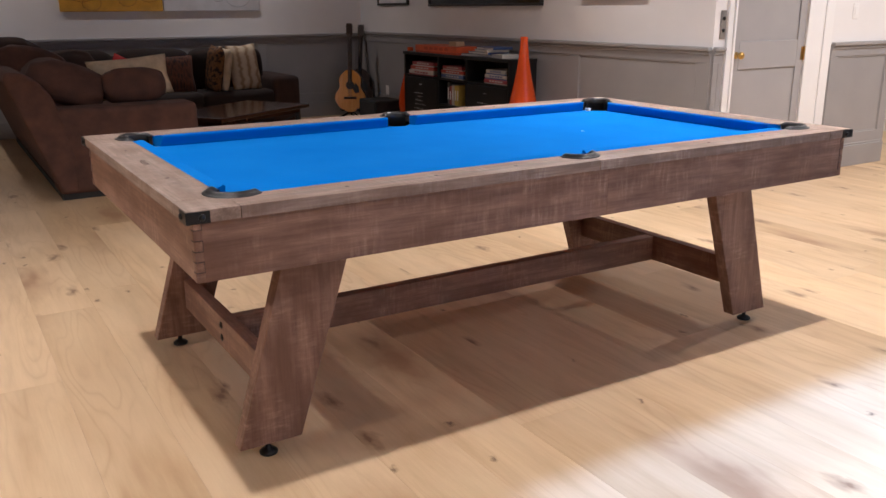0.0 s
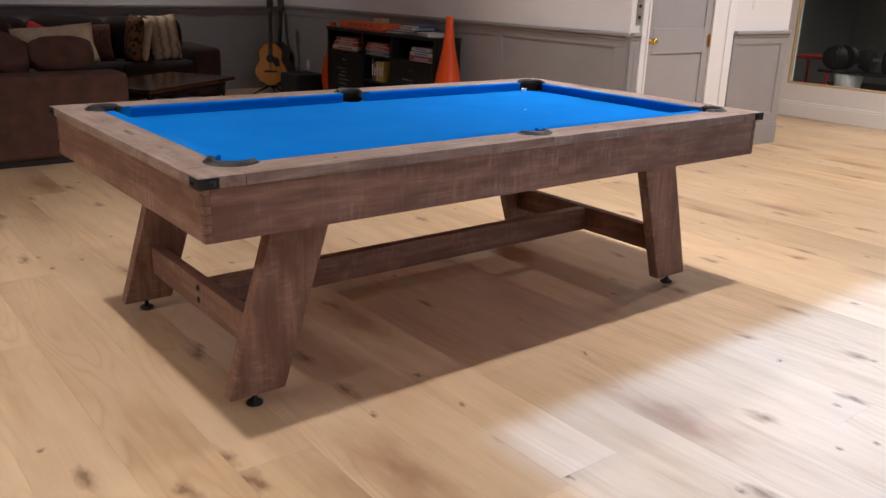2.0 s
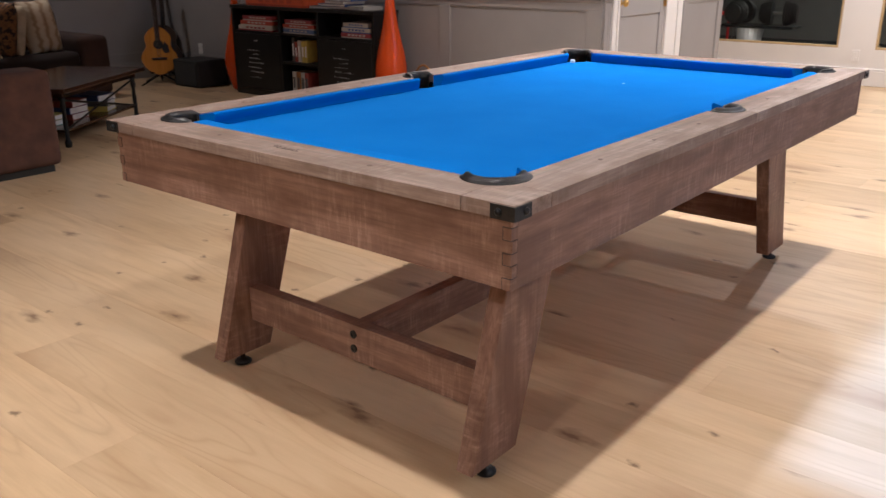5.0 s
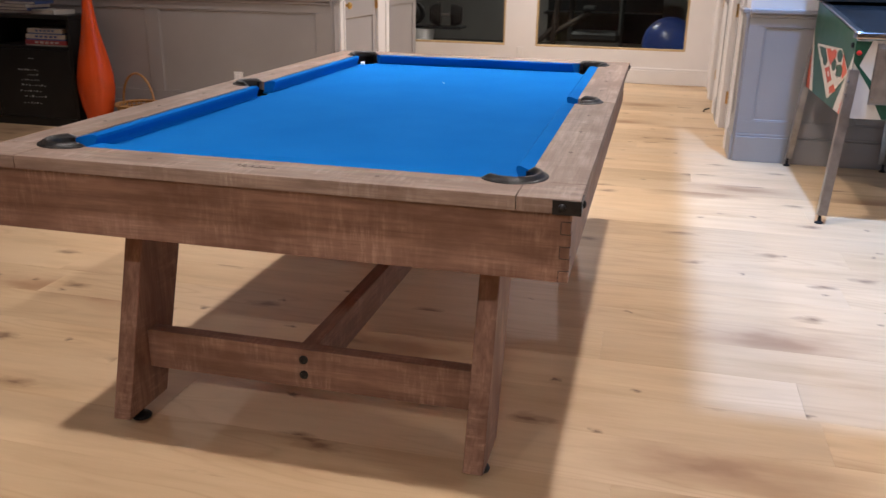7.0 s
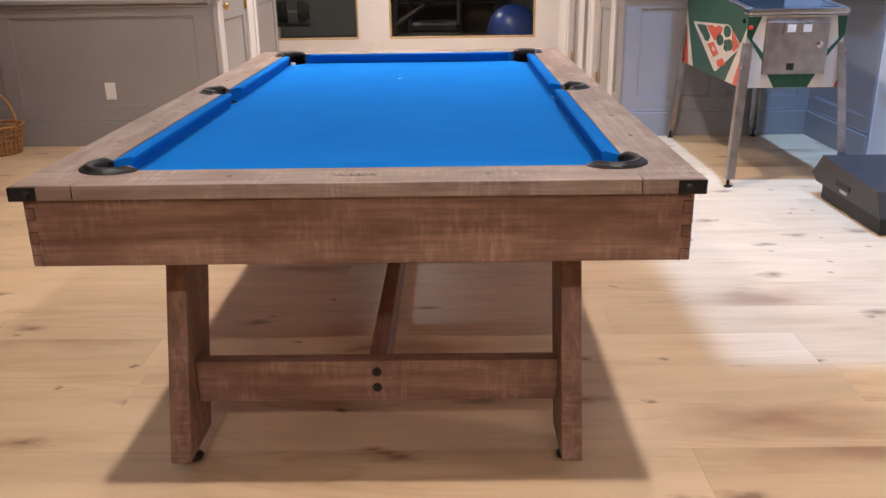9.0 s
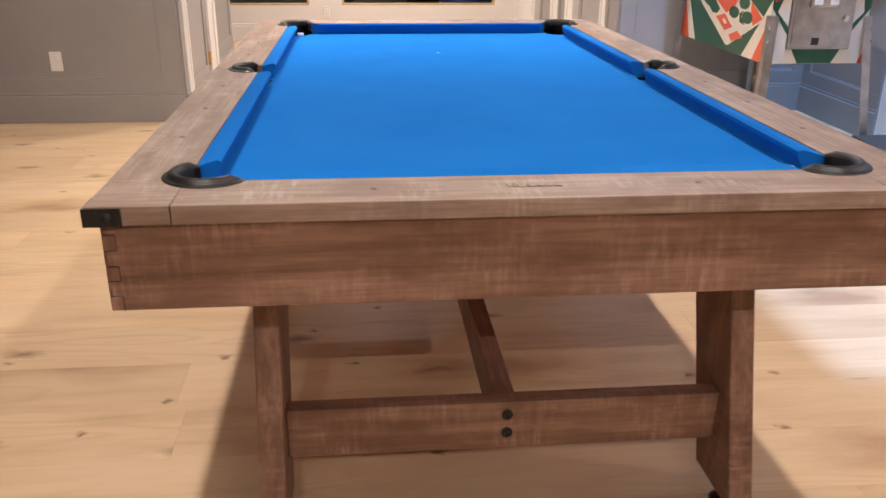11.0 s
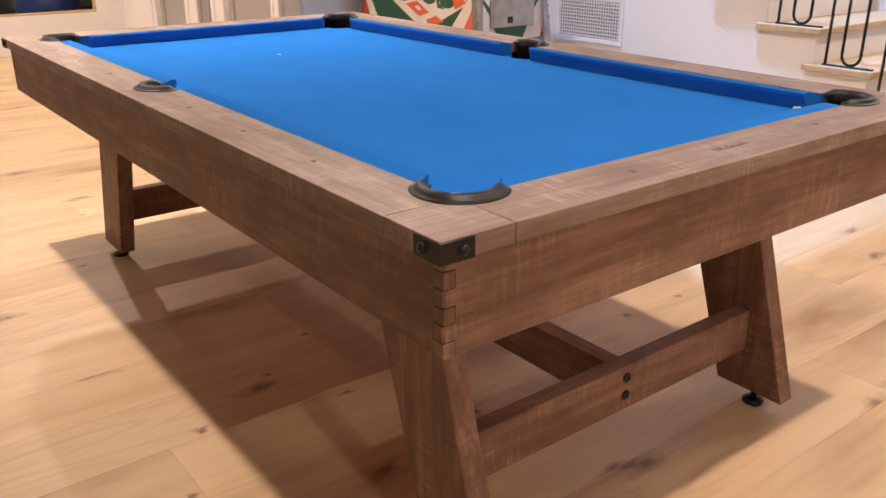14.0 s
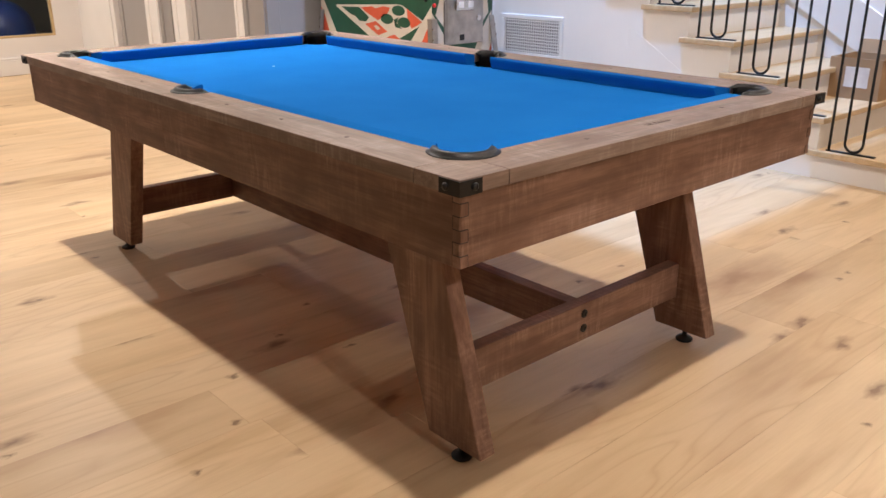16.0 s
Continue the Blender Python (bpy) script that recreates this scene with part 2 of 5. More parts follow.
def thing(name, label, category, group="", at=None):
    ob = new(name)
    ob.empty_display_size = 0.1
    if at is not None:
        ob.matrix_world = at
    return tagged(ob, label, category, group)


def arc(cx, cy, r, a0, a1, n=12):
    return [(cx + r * math.cos(radians(a0 + (a1 - a0) * i / n)), cy + r * math.sin(radians(a0 + (a1 - a0) * i / n))) for i in range(n + 1)]


# ---- the room ----
EAST, NORTH, DOORY, WINX, PIERX, HALLY, SOUTH, WEST, STAIRY = 2.93, 6.95, 1.43, 6.80, 5.08, -1.42, -3.85, -4.6, -2.77


def structure(ob, label):
    return tagged(ob, label, kind="structure")


structure(part("floor", boxed(WEST, WINX + 0.1, SOUTH, NORTH, -0.12, -0.008), OAK), "pale oak plank floor with dark knots")
structure(part("gym_floor", boxed(WINX + 0.1, 11.5, -3.2, 4.2, -0.12, 0.0), plain("dark_rubber_floor", (0.03, 0.03, 0.032), 0.7)), "dark rubber floor of the gym room")


def wall(name, x0, x1, y0, y1, z0, z1, label="white painted plaster wall"):
    return structure(part(name, boxed(x0, x1, y0, y1, z0, z1), WHITE), label)


def panelling(owner, origin, turn, length, panels, material=None, top=1.0, base=0.19, trims=True, returns=0.0):
    """Painted wainscot along a wall: origin and turn place it, u runs along the wall and the room lies at -v."""
    material = material or GREY
    m = Matrix.Translation(origin) @ Matrix.Rotation(radians(turn), 4, "Z")

    def add(name, u0, u1, d0, d1, z0, z1, bevel=0.002, mat=material):
        part(name, moved(boxed(u0, u1, -d1, -d0, z0, z1, bevel), m), mat, owner)

    add("wainscot_board", 0, length, 0.0, 0.006, 0.0, top - 0.02, 0)
    add("baseboard", -returns, length, 0.006, 0.026, 0.0, base - 0.02, 0.003)
    add("baseboard_cap", -returns, length, 0.006, 0.018, base - 0.02, base, 0.004)
    add("top_rail", -returns, length, 0.006, 0.016, 0.89, top - 0.03)
    add("chair_rail", -returns, length, 0.0, 0.042, top - 0.03, top, 0.006)
    add("chair_rail_moulding", -returns, length, 0.006, 0.026, top - 0.055, top - 0.03, 0.005)
    add("bottom_rail", 0, length, 0.006, 0.016, base, 0.275)
    edges = [(-returns, panels[0][0])] + [(a[1], b[0]) for a, b in zip(panels, panels[1:])] + [(panels[-1][1], length)]
    for a, b in edges:
        if b - a > 0.004:
            add("stile", a, b, 0.006, 0.016, 0.275, 0.89)
    for a, b in panels:
        for u0, u1, z0, z1 in ((a, b, 0.275, 0.287), (a, b, 0.878, 0.89), (a, a + 0.012, 0.287, 0.878), (b - 0.012, b, 0.287, 0.878)):
            add("panel_moulding", u0, u1, 0.006, 0.012, z0, z1, 0.003)


def even(start, end, n, stile=0.11):
    w = (end - start - stile * (n + 1)) / n
    return [(start + stile + i * (w + stile), start + stile + i * (w + stile) + w) for i in range(n)]


# panelled wall with the shelf, and the long dark wall behind the sofas
w_east = wall("wall_east", EAST, EAST + 0.12, DOORY, NORTH, 0, CEIL)
panelling(w_east, (EAST, NORTH, 0), -90, NORTH - DOORY, [(0.14, 1.30), (1.41, 2.66), (2.77, 4.02), (4.13, 5.40)], returns=0.0)
w_north = wall("wall_north", WEST, EAST + 0.12, NORTH, NORTH + 0.12, 0, CEIL)
panelling(w_north, (WEST, NORTH, 0), 0, EAST - WEST, even(0, EAST - WEST, 6), top=0.98)
# West wall lies out of view; dark brown soaks up bounced light.
structure(part("wall_west", boxed(WEST - 0.12, WEST, SOUTH, NORTH, 0, CEIL), plain("low_bounce_wall_brown", (0.20, 0.14, 0.10), 0.6, vary=0.06, scale=2)), "plain unseen wall, dark brown to cut bounced light")
wall("wall_south", WEST, 3.17, SOUTH - 0.12, SOUTH, 0, 6.4)

# wall with the closed grey door beside the panelled corner
D0, D1 = 3.13, 3.92
w_door = wall("wall_door", EAST + 0.12, D0, DOORY, DOORY + 0.12, 0, CEIL)
wall("wall_door_side", D1, PIERX, DOORY, DOORY + 0.12, 0, CEIL)
wall("wall_door_head", D0, D1, DOORY, DOORY + 0.12, 2.05, CEIL)
w_pier = wall("wall_pier", PIERX - 0.12, PIERX, DOORY + 0.12, 3.0, 0, CEIL)
panelling(w_pier, (4.25, DOORY, 0), 0, PIERX - 4.25, [(0.08, PIERX - 4.25 - 0.10)])
panelling(w_door, (EAST, DOORY, 0), 0, 0.10, [(0.05, 0.052)])
wall("wall_alcove", PIERX, WINX, 3.0, 3.12, 0, CEIL)


def casing(name, plane_y, face, x0, x1, mat=None, z1=2.05, w=0.09, wide_right=None):
    """White door trim on a wall that runs along x; face is -1 or 1, the side it stands proud of."""
    root = structure(new(name), "white painted door casing")
    wr = wide_right or w
    for a, b, z0, zz in ((x0 - w, x0, 0, z1 + w), (x1, x1 + wr, 0, z1 + w), (x0, x1, z1, z1 + w)):
        bm = bmesh.new()
        lo, hi = sorted((plane_y, plane_y + face * 0.022))
        box(bm, a, b, lo, hi, z0, zz, 0.003)
        lo, hi = sorted((plane_y + face * 0.022, plane_y + face * 0.032))
        if b - a < 0.5:
            box(bm, a + (b - a) * 0.62, a + (b - a) * 0.9, lo, hi, z0, zz, 0.003)
        part("trim", bm, mat or TRIM, root)
    return root


def panel_door(name, x0, x1, y0, y1, front, label, knob_x=None, hinge_x=None):
    """A painted door with recessed panels; front is the side (-1 or 1) that shows."""
    d = structure(new(name), label)
    face = y0 if front < 0 else y1
    part("leaf", boxed(x0, x1, y0, y1, 0.008, 2.04), DOORGREY, d)
    w = 0.075
    for a, b, z0, z1 in ((x0, x0 + w, 0.01, 2.04), (x1 - w, x1, 0.01, 2.04), (x0 + w, x1 - w, 0.01, 0.21), (x0 + w, x1 - w, 0.835, 1.03), (x0 + w, x1 - w, 1.92, 2.04)):
        lo, hi = sorted((face, face + front * 0.012))
        part("door_rail", boxed(a, b, lo, hi, z0, z1, 0.003), DOORGREY, d)
    if knob_x is not None:
        k = bmesh.new()
        lathe([(0.024, 0.0), (0.024, 0.006), (0.009, 0.01), (0.009, 0.03), (0.024, 0.036), (0.027, 0.048), (0.02, 0.06), (0.004, 0.064)], 18, k)
        moved(k, Matrix.Translation((knob_x, face + front * 0.012, 0.935)) @ Matrix.Rotation(radians(90 if front < 0 else -90), 4, "X"))
        part("knob", k, BRASS, d, "round brass door knob", True)
    if hinge_x is not None:
        for z in (0.25, 0.93, 1.8):
            bm = tube([(hinge_x, face + front * 0.02, z - 0.05), (hinge_x, face + front * 0.02, z + 0.05)], 0.008)
            lo, hi = sorted((face + front * 0.012, face + front * 0.016))
            box(bm, hinge_x - 0.028, hinge_x + 0.006, lo, hi, z - 0.048, z + 0.048)
            part("hinge", bm, BRASS, d, "brass butt hinge")
    return d


casing("door_casing_1", DOORY, -1, D0, D1, wide_right=0.30, w=0.085)
panel_door("door_1", D0, D1, DOORY + 0.012, DOORY + 0.05, -1, "closed grey panelled door with brass knob", D0 + 0.045, D1)

# hall wall on the other side, with two doors
w_hall = wall("wall_hall_pier", 3.05, 3.46, HALLY - 0.12, HALLY, 0, CEIL)
panelling(w_hall, (3.35, HALLY, 0), 180, 0.30, [(0.05, 0.25)])
wall("wall_hall_middle", 4.28, 5.08, HALLY - 0.12, HALLY, 0, CEIL)
wall("wall_hall_end", 5.80, WINX, HALLY - 0.12, HALLY, 0, CEIL)
wall("wall_hall_head", 3.46, 5.80, HALLY - 0.12, HALLY, 2.05, CEIL)
w_mid = wall("wall_hall_panel", 4.56, 4.80, HALLY - 0.004, HALLY + 0.004, 0, 1.0)
panelling(w_mid, (4.80, HALLY + 0.004, 0), 180, 0.24, [(0.05, 0.19)])
casing("door_casing_2", HALLY, 1, 3.46, 4.28, w=0.11, wide_right=0.25)
casing("door_casing_3", HALLY, 1, 5.08, 5.80, w=0.25, wide_right=0.12)
panel_door("door_2", 3.46, 4.28, HALLY - 0.08, HALLY - 0.04, 1, "grey panelled hall door standing closed", None, 4.26)
panel_door("door_3", 5.08, 5.80, HALLY - 0.08, HALLY - 0.04, 1, "grey panelled door at the hall's end", None, 5.79)
w_pil = wall("wall_pillar", 3.05, 3.17, SOUTH, HALLY - 0.12, 0, CEIL)
panelling(w_pil, (3.05, HALLY, 0), -90, -STAIRY + HALLY, [(0.10, 0.62), (0.73, 1.25)], returns=0.0)

# window wall to the gym
WB = 0.36
wall("window_wall_low", WINX, WINX + 0.12, -1.6, 3.12, 0, WB)
wall("window_wall_head", WINX, WINX + 0.12, -1.6, 3.12, 2.2, CEIL)
for i, (a, b) in enumerate(((-1.6, -1.16), (0.49, 0.84), (2.36, 3.12))):
    wall("window_wall_pier_%d" % (i + 1), WINX, WINX + 0.12, a, b, WB, 2.2)
skirt = structure(new("baseboard_window_wall"), "tall white painted baseboard")
part("board", boxed(WINX - 0.02, WINX, -1.6, 3.0, 0, 0.15, 0.004), TRIM, skirt)
part("cap", boxed(WINX - 0.014, WINX, -1.6, 3.0, 0.15, 0.175, 0.005), TRIM, skirt)


def glass():
    k = Mat("window_glass", 0.02)
    k.colour((0.75, 0.78, 0.76))
    k.b.inputs["Transmission Weight"].default_value = 1.0
    k.b.inputs["IOR"].default_value = 1.22
    return k.m


GLASS = glass()
PINE = plain("pale_wood_bead", (0.50, 0.36, 0.19), 0.5)
for i, (a, b) in enumerate(((-1.16, 0.49), (0.84, 2.36))):
    win = structure(new("window_%d" % (i + 1)), "large fixed pane with a pale wooden bead looking into the dark gym")
    fr = bmesh.new()
    for y0, y1, z0, z1 in ((a, b, WB, WB + 0.022), (a, b, 2.178, 2.2), (a, a + 0.022, WB + 0.022, 2.178), (b - 0.022, b, WB + 0.022, 2.178)):
        box(fr, WINX + 0.006, WINX + 0.05, y0, y1, z0, z1, 0.003)
    part("window_frame", fr, PINE, win)
    pane = part("pane", boxed(WINX + 0.024, WINX + 0.030, a + 0.022, b - 0.022, WB + 0.022, 2.178), GLASS, win)
    pane.visible_shadow = False

# gym shell
GYM = plain("gym_wall_paint", (0.22, 0.21, 0.2), 0.7, vary=0.1)
for n, c in (("gym_wall_back", (11.5, 11.6, -3.2, 4.2, 0, CEIL)), ("gym_wall_left", (WINX + 0.12, 11.5, 4.1, 4.2, 0, CEIL)), ("gym_wall_right", (WINX + 0.12, 11.5, -3.3, -3.2, 0, CEIL))):
    structure(part(n, boxed(*c), GYM), "dim grey wall of the gym")
wall("wall_gym_side", WINX, WINX + 0.12, 3.12, 4.2, 0, CEIL)
wall("wall_gym_side_2", WINX, WINX + 0.12, -3.3, -1.6, 0, CEIL)

# ceiling with the open stairwell
HX0, HX1, HY1 = 0.15, 3.05, -1.455
bm = bmesh.new()
for c in ((WEST, HX0, SOUTH, NORTH), (HX0, HX1, HY1, NORTH), (HX1, 11.5, -3.3, NORTH)):
    box(bm, c[0], c[1], c[2], c[3], CEIL, CEIL + 0.12)
# Ceiling is never in view; its dark brown is chosen to limit fill.
structure(part("ceiling", bm, plain("low_bounce_ceiling_brown", (0.20, 0.135, 0.09), 0.8, vary=0.05, scale=2)), "flat unseen ceiling, dark brown to cut bounced light")
# Unseen upper shaft added round the lamp; dull taupe keeps blue bounce down.
UPPER = plain("low_bounce_taupe", (0.24, 0.20, 0.17), 0.7, vary=0.06, scale=2)
for i, c in enumerate(((HX0 - 0.1, HX0, SOUTH, HY1), (HX1, HX1 + 0.1, SOUTH, HY1), (HX0, HX1, HY1, HY1 + 0.1))):
    structure(part("stairwell_wall_%d" % (i + 1), boxed(*c, CEIL + 0.12, 6.4), UPPER), "unseen stairwell wall, taupe to hold back cool bounce")
structure(part("stairwell_ceiling", boxed(HX0 - 0.1, HX1 + 0.1, SOUTH, HY1 + 0.1, 6.4, 6.5), UPPER), "unseen stairwell ceiling, taupe to hold back cool bounce")

# ---- pool table ----
TOP, RB, AB, BED = 0.812, 0.781, 0.627, 0.772
LX, LY, IX, IY = 1.285, 0.728, 1.152, 0.597
PX, PY, PR, SR = 1.118, 0.563, 0.069, 0.062
table = thing("pool_table", "grey-brown weathered wood pool table with blue cloth", "pool table")
cy, cx = math.sqrt(PR**2 - (IX - PX) ** 2), math.sqrt(PR**2 - (IY - PY) ** 2)


def mirrored(points, sx, sy):
    return [(x * sx, y * sy) for x, y in points]


def deg(x, y, ox, oy):
    return math.degrees(math.atan2(y - oy, x - ox))


a_top, a_in, a_out = deg(IX, PY + cy, PX, PY), deg(PX - cx, IY, PX, PY), deg(PX + cx, IY, PX, PY)
a_low = deg(IX, PY - cy, PX, PY)
for sx in (1, -1):
    for sy in (1, -1):
        side = [(0.0013, LY), (IX - 0.0013, LY)] + arc(PX, PY, PR, a_top, a_in) + [(SR, IY)] + arc(0, 0.612, SR, -12.5, 89, 10)
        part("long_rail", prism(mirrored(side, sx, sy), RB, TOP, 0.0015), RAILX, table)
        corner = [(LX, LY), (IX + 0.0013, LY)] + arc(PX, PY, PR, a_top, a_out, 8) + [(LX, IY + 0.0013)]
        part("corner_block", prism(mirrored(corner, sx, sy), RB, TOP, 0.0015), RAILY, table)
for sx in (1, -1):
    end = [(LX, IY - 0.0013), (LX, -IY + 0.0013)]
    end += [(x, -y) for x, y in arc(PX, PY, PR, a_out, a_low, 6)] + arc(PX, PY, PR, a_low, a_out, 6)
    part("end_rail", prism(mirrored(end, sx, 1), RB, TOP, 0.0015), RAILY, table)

# slate and cloth
bed = []
for sx, sy in ((1, 1), (-1, 1), (-1, -1), (1, -1)):
    c = arc(PX, PY, 0.058, -85, -185, 10)
    c = [(x * sx, y * sy) for x, y in c]
    s = [(x, y * sy) for x, y in arc(0, 0.618, 0.058, -15, -165, 10)]
    if sx * sy < 0:
        c = c[::-1]
    if (sx, sy) == (-1, 1):
        bed += s
    if (sx, sy) == (1, -1):
        bed += s[::-1]
    bed += c
part("cloth", prism(bed, BED - 0.004, BED), FELT, table, "bright blue stretched cloth")
# Unseen underside, orange-red so it throws warm light onto the floor below.
part("slate_frame", boxed(-1.235, 1.235, -0.68, 0.68, 0.69, 0.71, 0.002), plain("red_bounce_underside", (0.36, 0.10, 0.03), 0.8, vary=0.15), table)


def cushion(p, n0, n1, w0, w1):
    """A cloth-covered cushion: n0..n1 along its nose, w0..w1 along the wood; p maps (along, in) to the plan."""
    sec = [(0.0, TOP - 0.003), (0.016, TOP + 0.001), (0.034, TOP + 0.0035), (0.041, TOP - 0.001), (0.041, TOP - 0.009), (0.033, BED + 0.012), (0.030, BED), (0.0, BED)]
    bm = bmesh.new()
    ends = []
    for n, w in ((n0, w0), (n1, w1)):
        ends.append([bm.verts.new((*p(w + (n - w) * d / 0.041, d), z)) for d, z in sec])
    k = len(sec)
    for i in range(k):
        bm.faces.new((ends[0][i], ends[0][(i + 1) % k], ends[1][(i + 1) % k], ends[1][i]))
    bm.faces.new(ends[0])
    bm.faces.new(ends[1])
    bmesh.ops.recalc_face_normals(bm, faces=bm.faces[:])
    part("cushion", bm, FELT, table)


for sy in (1, -1):
    for sx in (1, -1):
        cushion(lambda u, d, sx=sx, sy=sy: (u * sx, (IY - d) * sy), 0.072, 1.028, 0.056, 1.058)
for sx in (1, -1):
    cushion(lambda u, d, sx=sx: ((IX - d) * sx, u), -0.472, 0.472, -0.505, 0.505)


def pocket(x, y, out, r_mid, half):
    """A black moulded collar round a pocket, open to the table, over a dark cup."""
    root = new("pocket")
    root.parent = table
    bm = bmesh.new()
    n, rings = 26, []
    sec = [(-0.017, -0.012), (-0.016, 0.001), (-0.012, 0.008), (-0.006, 0.0125), (0.0, 0.0115), (0.004, 0.007), (0.006, 0.004), (0.008, 0.003), (0.0135, 0.0025), (0.0145, 0.001), (0.0145, -0.004)]
    for i in range(n + 1):
        s = -1 + 2 * i / n
        a = radians(out + s * half)
        taper = min(1.0, 0.25 + (1 - abs(s)) * 5)
        rings.append([bm.verts.new((x + (r_mid + d * (0.55 + 0.45 * taper)) * math.cos(a), y + (r_mid + d * (0.55 + 0.45 * taper)) * math.sin(a), TOP + z * taper)) for d, z in sec])
    for a, b in zip(rings, rings[1:]):
        for i in range(len(sec) - 1):
            bm.faces.new((a[i], a[i + 1], b[i + 1], b[i]))
    bm.faces.new(rings[0])
    bm.faces.new(rings[-1])
    bmesh.ops.recalc_face_normals(bm, faces=bm.faces[:])
    part("collar", bm, RUBBER, root, "black moulded rubber pocket collar", True)
    cup = bmesh.new()
    lo, hi = [], []
    for i in range(n + 1):
        a = radians(out - half + 2 * half * i / n)
        lo.append(cup.verts.new((x + (r_mid - 0.016) * math.cos(a), y + (r_mid - 0.016) * math.sin(a), 0.715)))
        hi.append(cup.verts.new((x + (r_mid - 0.016) * math.cos(a), y + (r_mid - 0.016) * math.sin(a), TOP + 0.002)))
    for i in range(n):
        cup.faces.new((lo[i], lo[i + 1], hi[i + 1], hi[i]))
    cup.faces.new(lo)
    part("cup", cup, RUBBER, root, "", True)


for sx in (1, -1):
    for sy in (1, -1):
        pocket(PX * sx, PY * sy, math.degrees(math.atan2(sy, sx)), 0.0655, 108)
for sy in (1, -1):
    pocket(0, 0.615 * sy, 90 * sy, 0.059, 98)

# sights let into the rails, and the engraved maker's mark as plain strokes
for sx in (1, -1):
    for sy in (1, -1):
        for k in (0.279, 0.559, 0.838):
            part("sight", lathe([(0.0055, TOP), (0.0055, TOP + 0.0008)], 14, None, (k * sx, 0.662 * sy)), SIGHT, table)
    for y in (-0.279, 0.279):
        part("sight", lathe([(0.0055, TOP), (0.0055, TOP + 0.0008)], 14, None, (1.217 * sx, y)), SIGHT, table)
mark = bmesh.new()
for i, (y, r) in enumerate(((0.045, 0.010), (0.030, 0.014), (0.010, 0.010), (-0.006, 0.008), (-0.020, 0.0085), (-0.036, 0.009))):
    pts = [(-1.214 + r * math.cos(a * 0.35) * 0.8, y + r * math.sin(a * 0.35), TOP + 0.0002) for a in range(2, 16 - i)]
    tube(pts, 0.0006, 4, mark)
tube([(-1.2235, 0.02, TOP + 0.0002), (-1.2245, -0.01, TOP + 0.0002), (-1.2235, -0.04, TOP + 0.0002)], 0.0006, 4, mark)
part("engraved_mark", mark, INK, table, "dark engraved mark of illegible strokes")

# apron with finger joints at its corners
AX, AY = 1.268, 0.711
for sy in (1, -1):
    for a, b in ((-AX + 0.003, 0.04985), (0.05015, AX - 0.003)):
        y0, y1 = sorted((sy * (AY - 0.026), sy * AY))
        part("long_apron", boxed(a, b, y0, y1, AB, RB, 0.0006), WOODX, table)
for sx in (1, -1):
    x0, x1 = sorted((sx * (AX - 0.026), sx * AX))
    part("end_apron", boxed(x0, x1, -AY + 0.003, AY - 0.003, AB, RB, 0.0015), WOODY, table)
    for sy in (1, -1):
        for face, spans in (("end", ((0.627, 0.653), (0.680, 0.706), (0.733, 0.760))), ("side", ((0.653, 0.680), (0.706, 0.733), (0.760, 0.781)))):
            for z0, z1 in spans:
                if face == "end":
                    ux, uy, lx, ly = (AX - 0.022, AX + 0.0018), (AY - 0.020, AY + 0.0004), (AX - 0.022, AX + 0.0010), (AY - 0.0213, AY - 0.020)
                else:
                    ux, uy, lx, ly = (AX - 0.020, AX - 0.001), (AY - 0.022, AY + 0.0015), (AX - 0.0213, AX - 0.020), (AY - 0.022, AY + 0.0008)
                part("finger_joint", boxed(*sorted(sx * v for v in ux), *sorted(sy * v for v in uy), z0 + 0.0009, z1 - 0.0009, 0.0012), WOODZ if face == "end" else WOODY, table)
                part("joint_line", boxed(*sorted(sx * v for v in lx), *sorted(sy * v for v in ly), z0 - 0.0004, z1 + 0.0004), INK, table)
                hx, hy = (lx, (AY - 0.020, AY)) if face == "end" else ((AX - 0.020, AX - 0.0015), ly)
                for z in (z0, z1):
                    if AB < z < RB:
                        part("joint_line", boxed(*sorted(sx * v for v in hx), *sorted(sy * v for v in hy), z - 0.0009, z + 0.0009), INK, table)

# black straps round the rail corners, each with two bolts
for sx in (1, -1):
    for sy in (1, -1):
        ol = [(LX + 0.003, LY + 0.003), (LX - 0.056, LY + 0.003), (LX - 0.056, LY), (LX, LY), (LX, LY - 0.056), (LX + 0.003, LY - 0.056)]
        strap = part("corner_strap", prism(mirrored(ol, sx, sy), RB - 0.001, TOP - 0.002), IRON, table, "black iron corner strap")
        dome = [(0.0085, 0.0), (0.008, 0.003), (0.0055, 0.0055), (0.001, 0.0065)]
        for place, ax, ang in (((sx * (LX - 0.036), sy * (LY + 0.003), 0.795), "X", -90 * sy), ((sx * (LX + 0.003), sy * (LY - 0.036), 0.795), "Y", 90 * sx)):
            part("bolt", moved(lathe(dome, 12), Matrix.Translation(place) @ Matrix.Rotation(radians(ang), 4, ax)), IRON, strap, "", True)

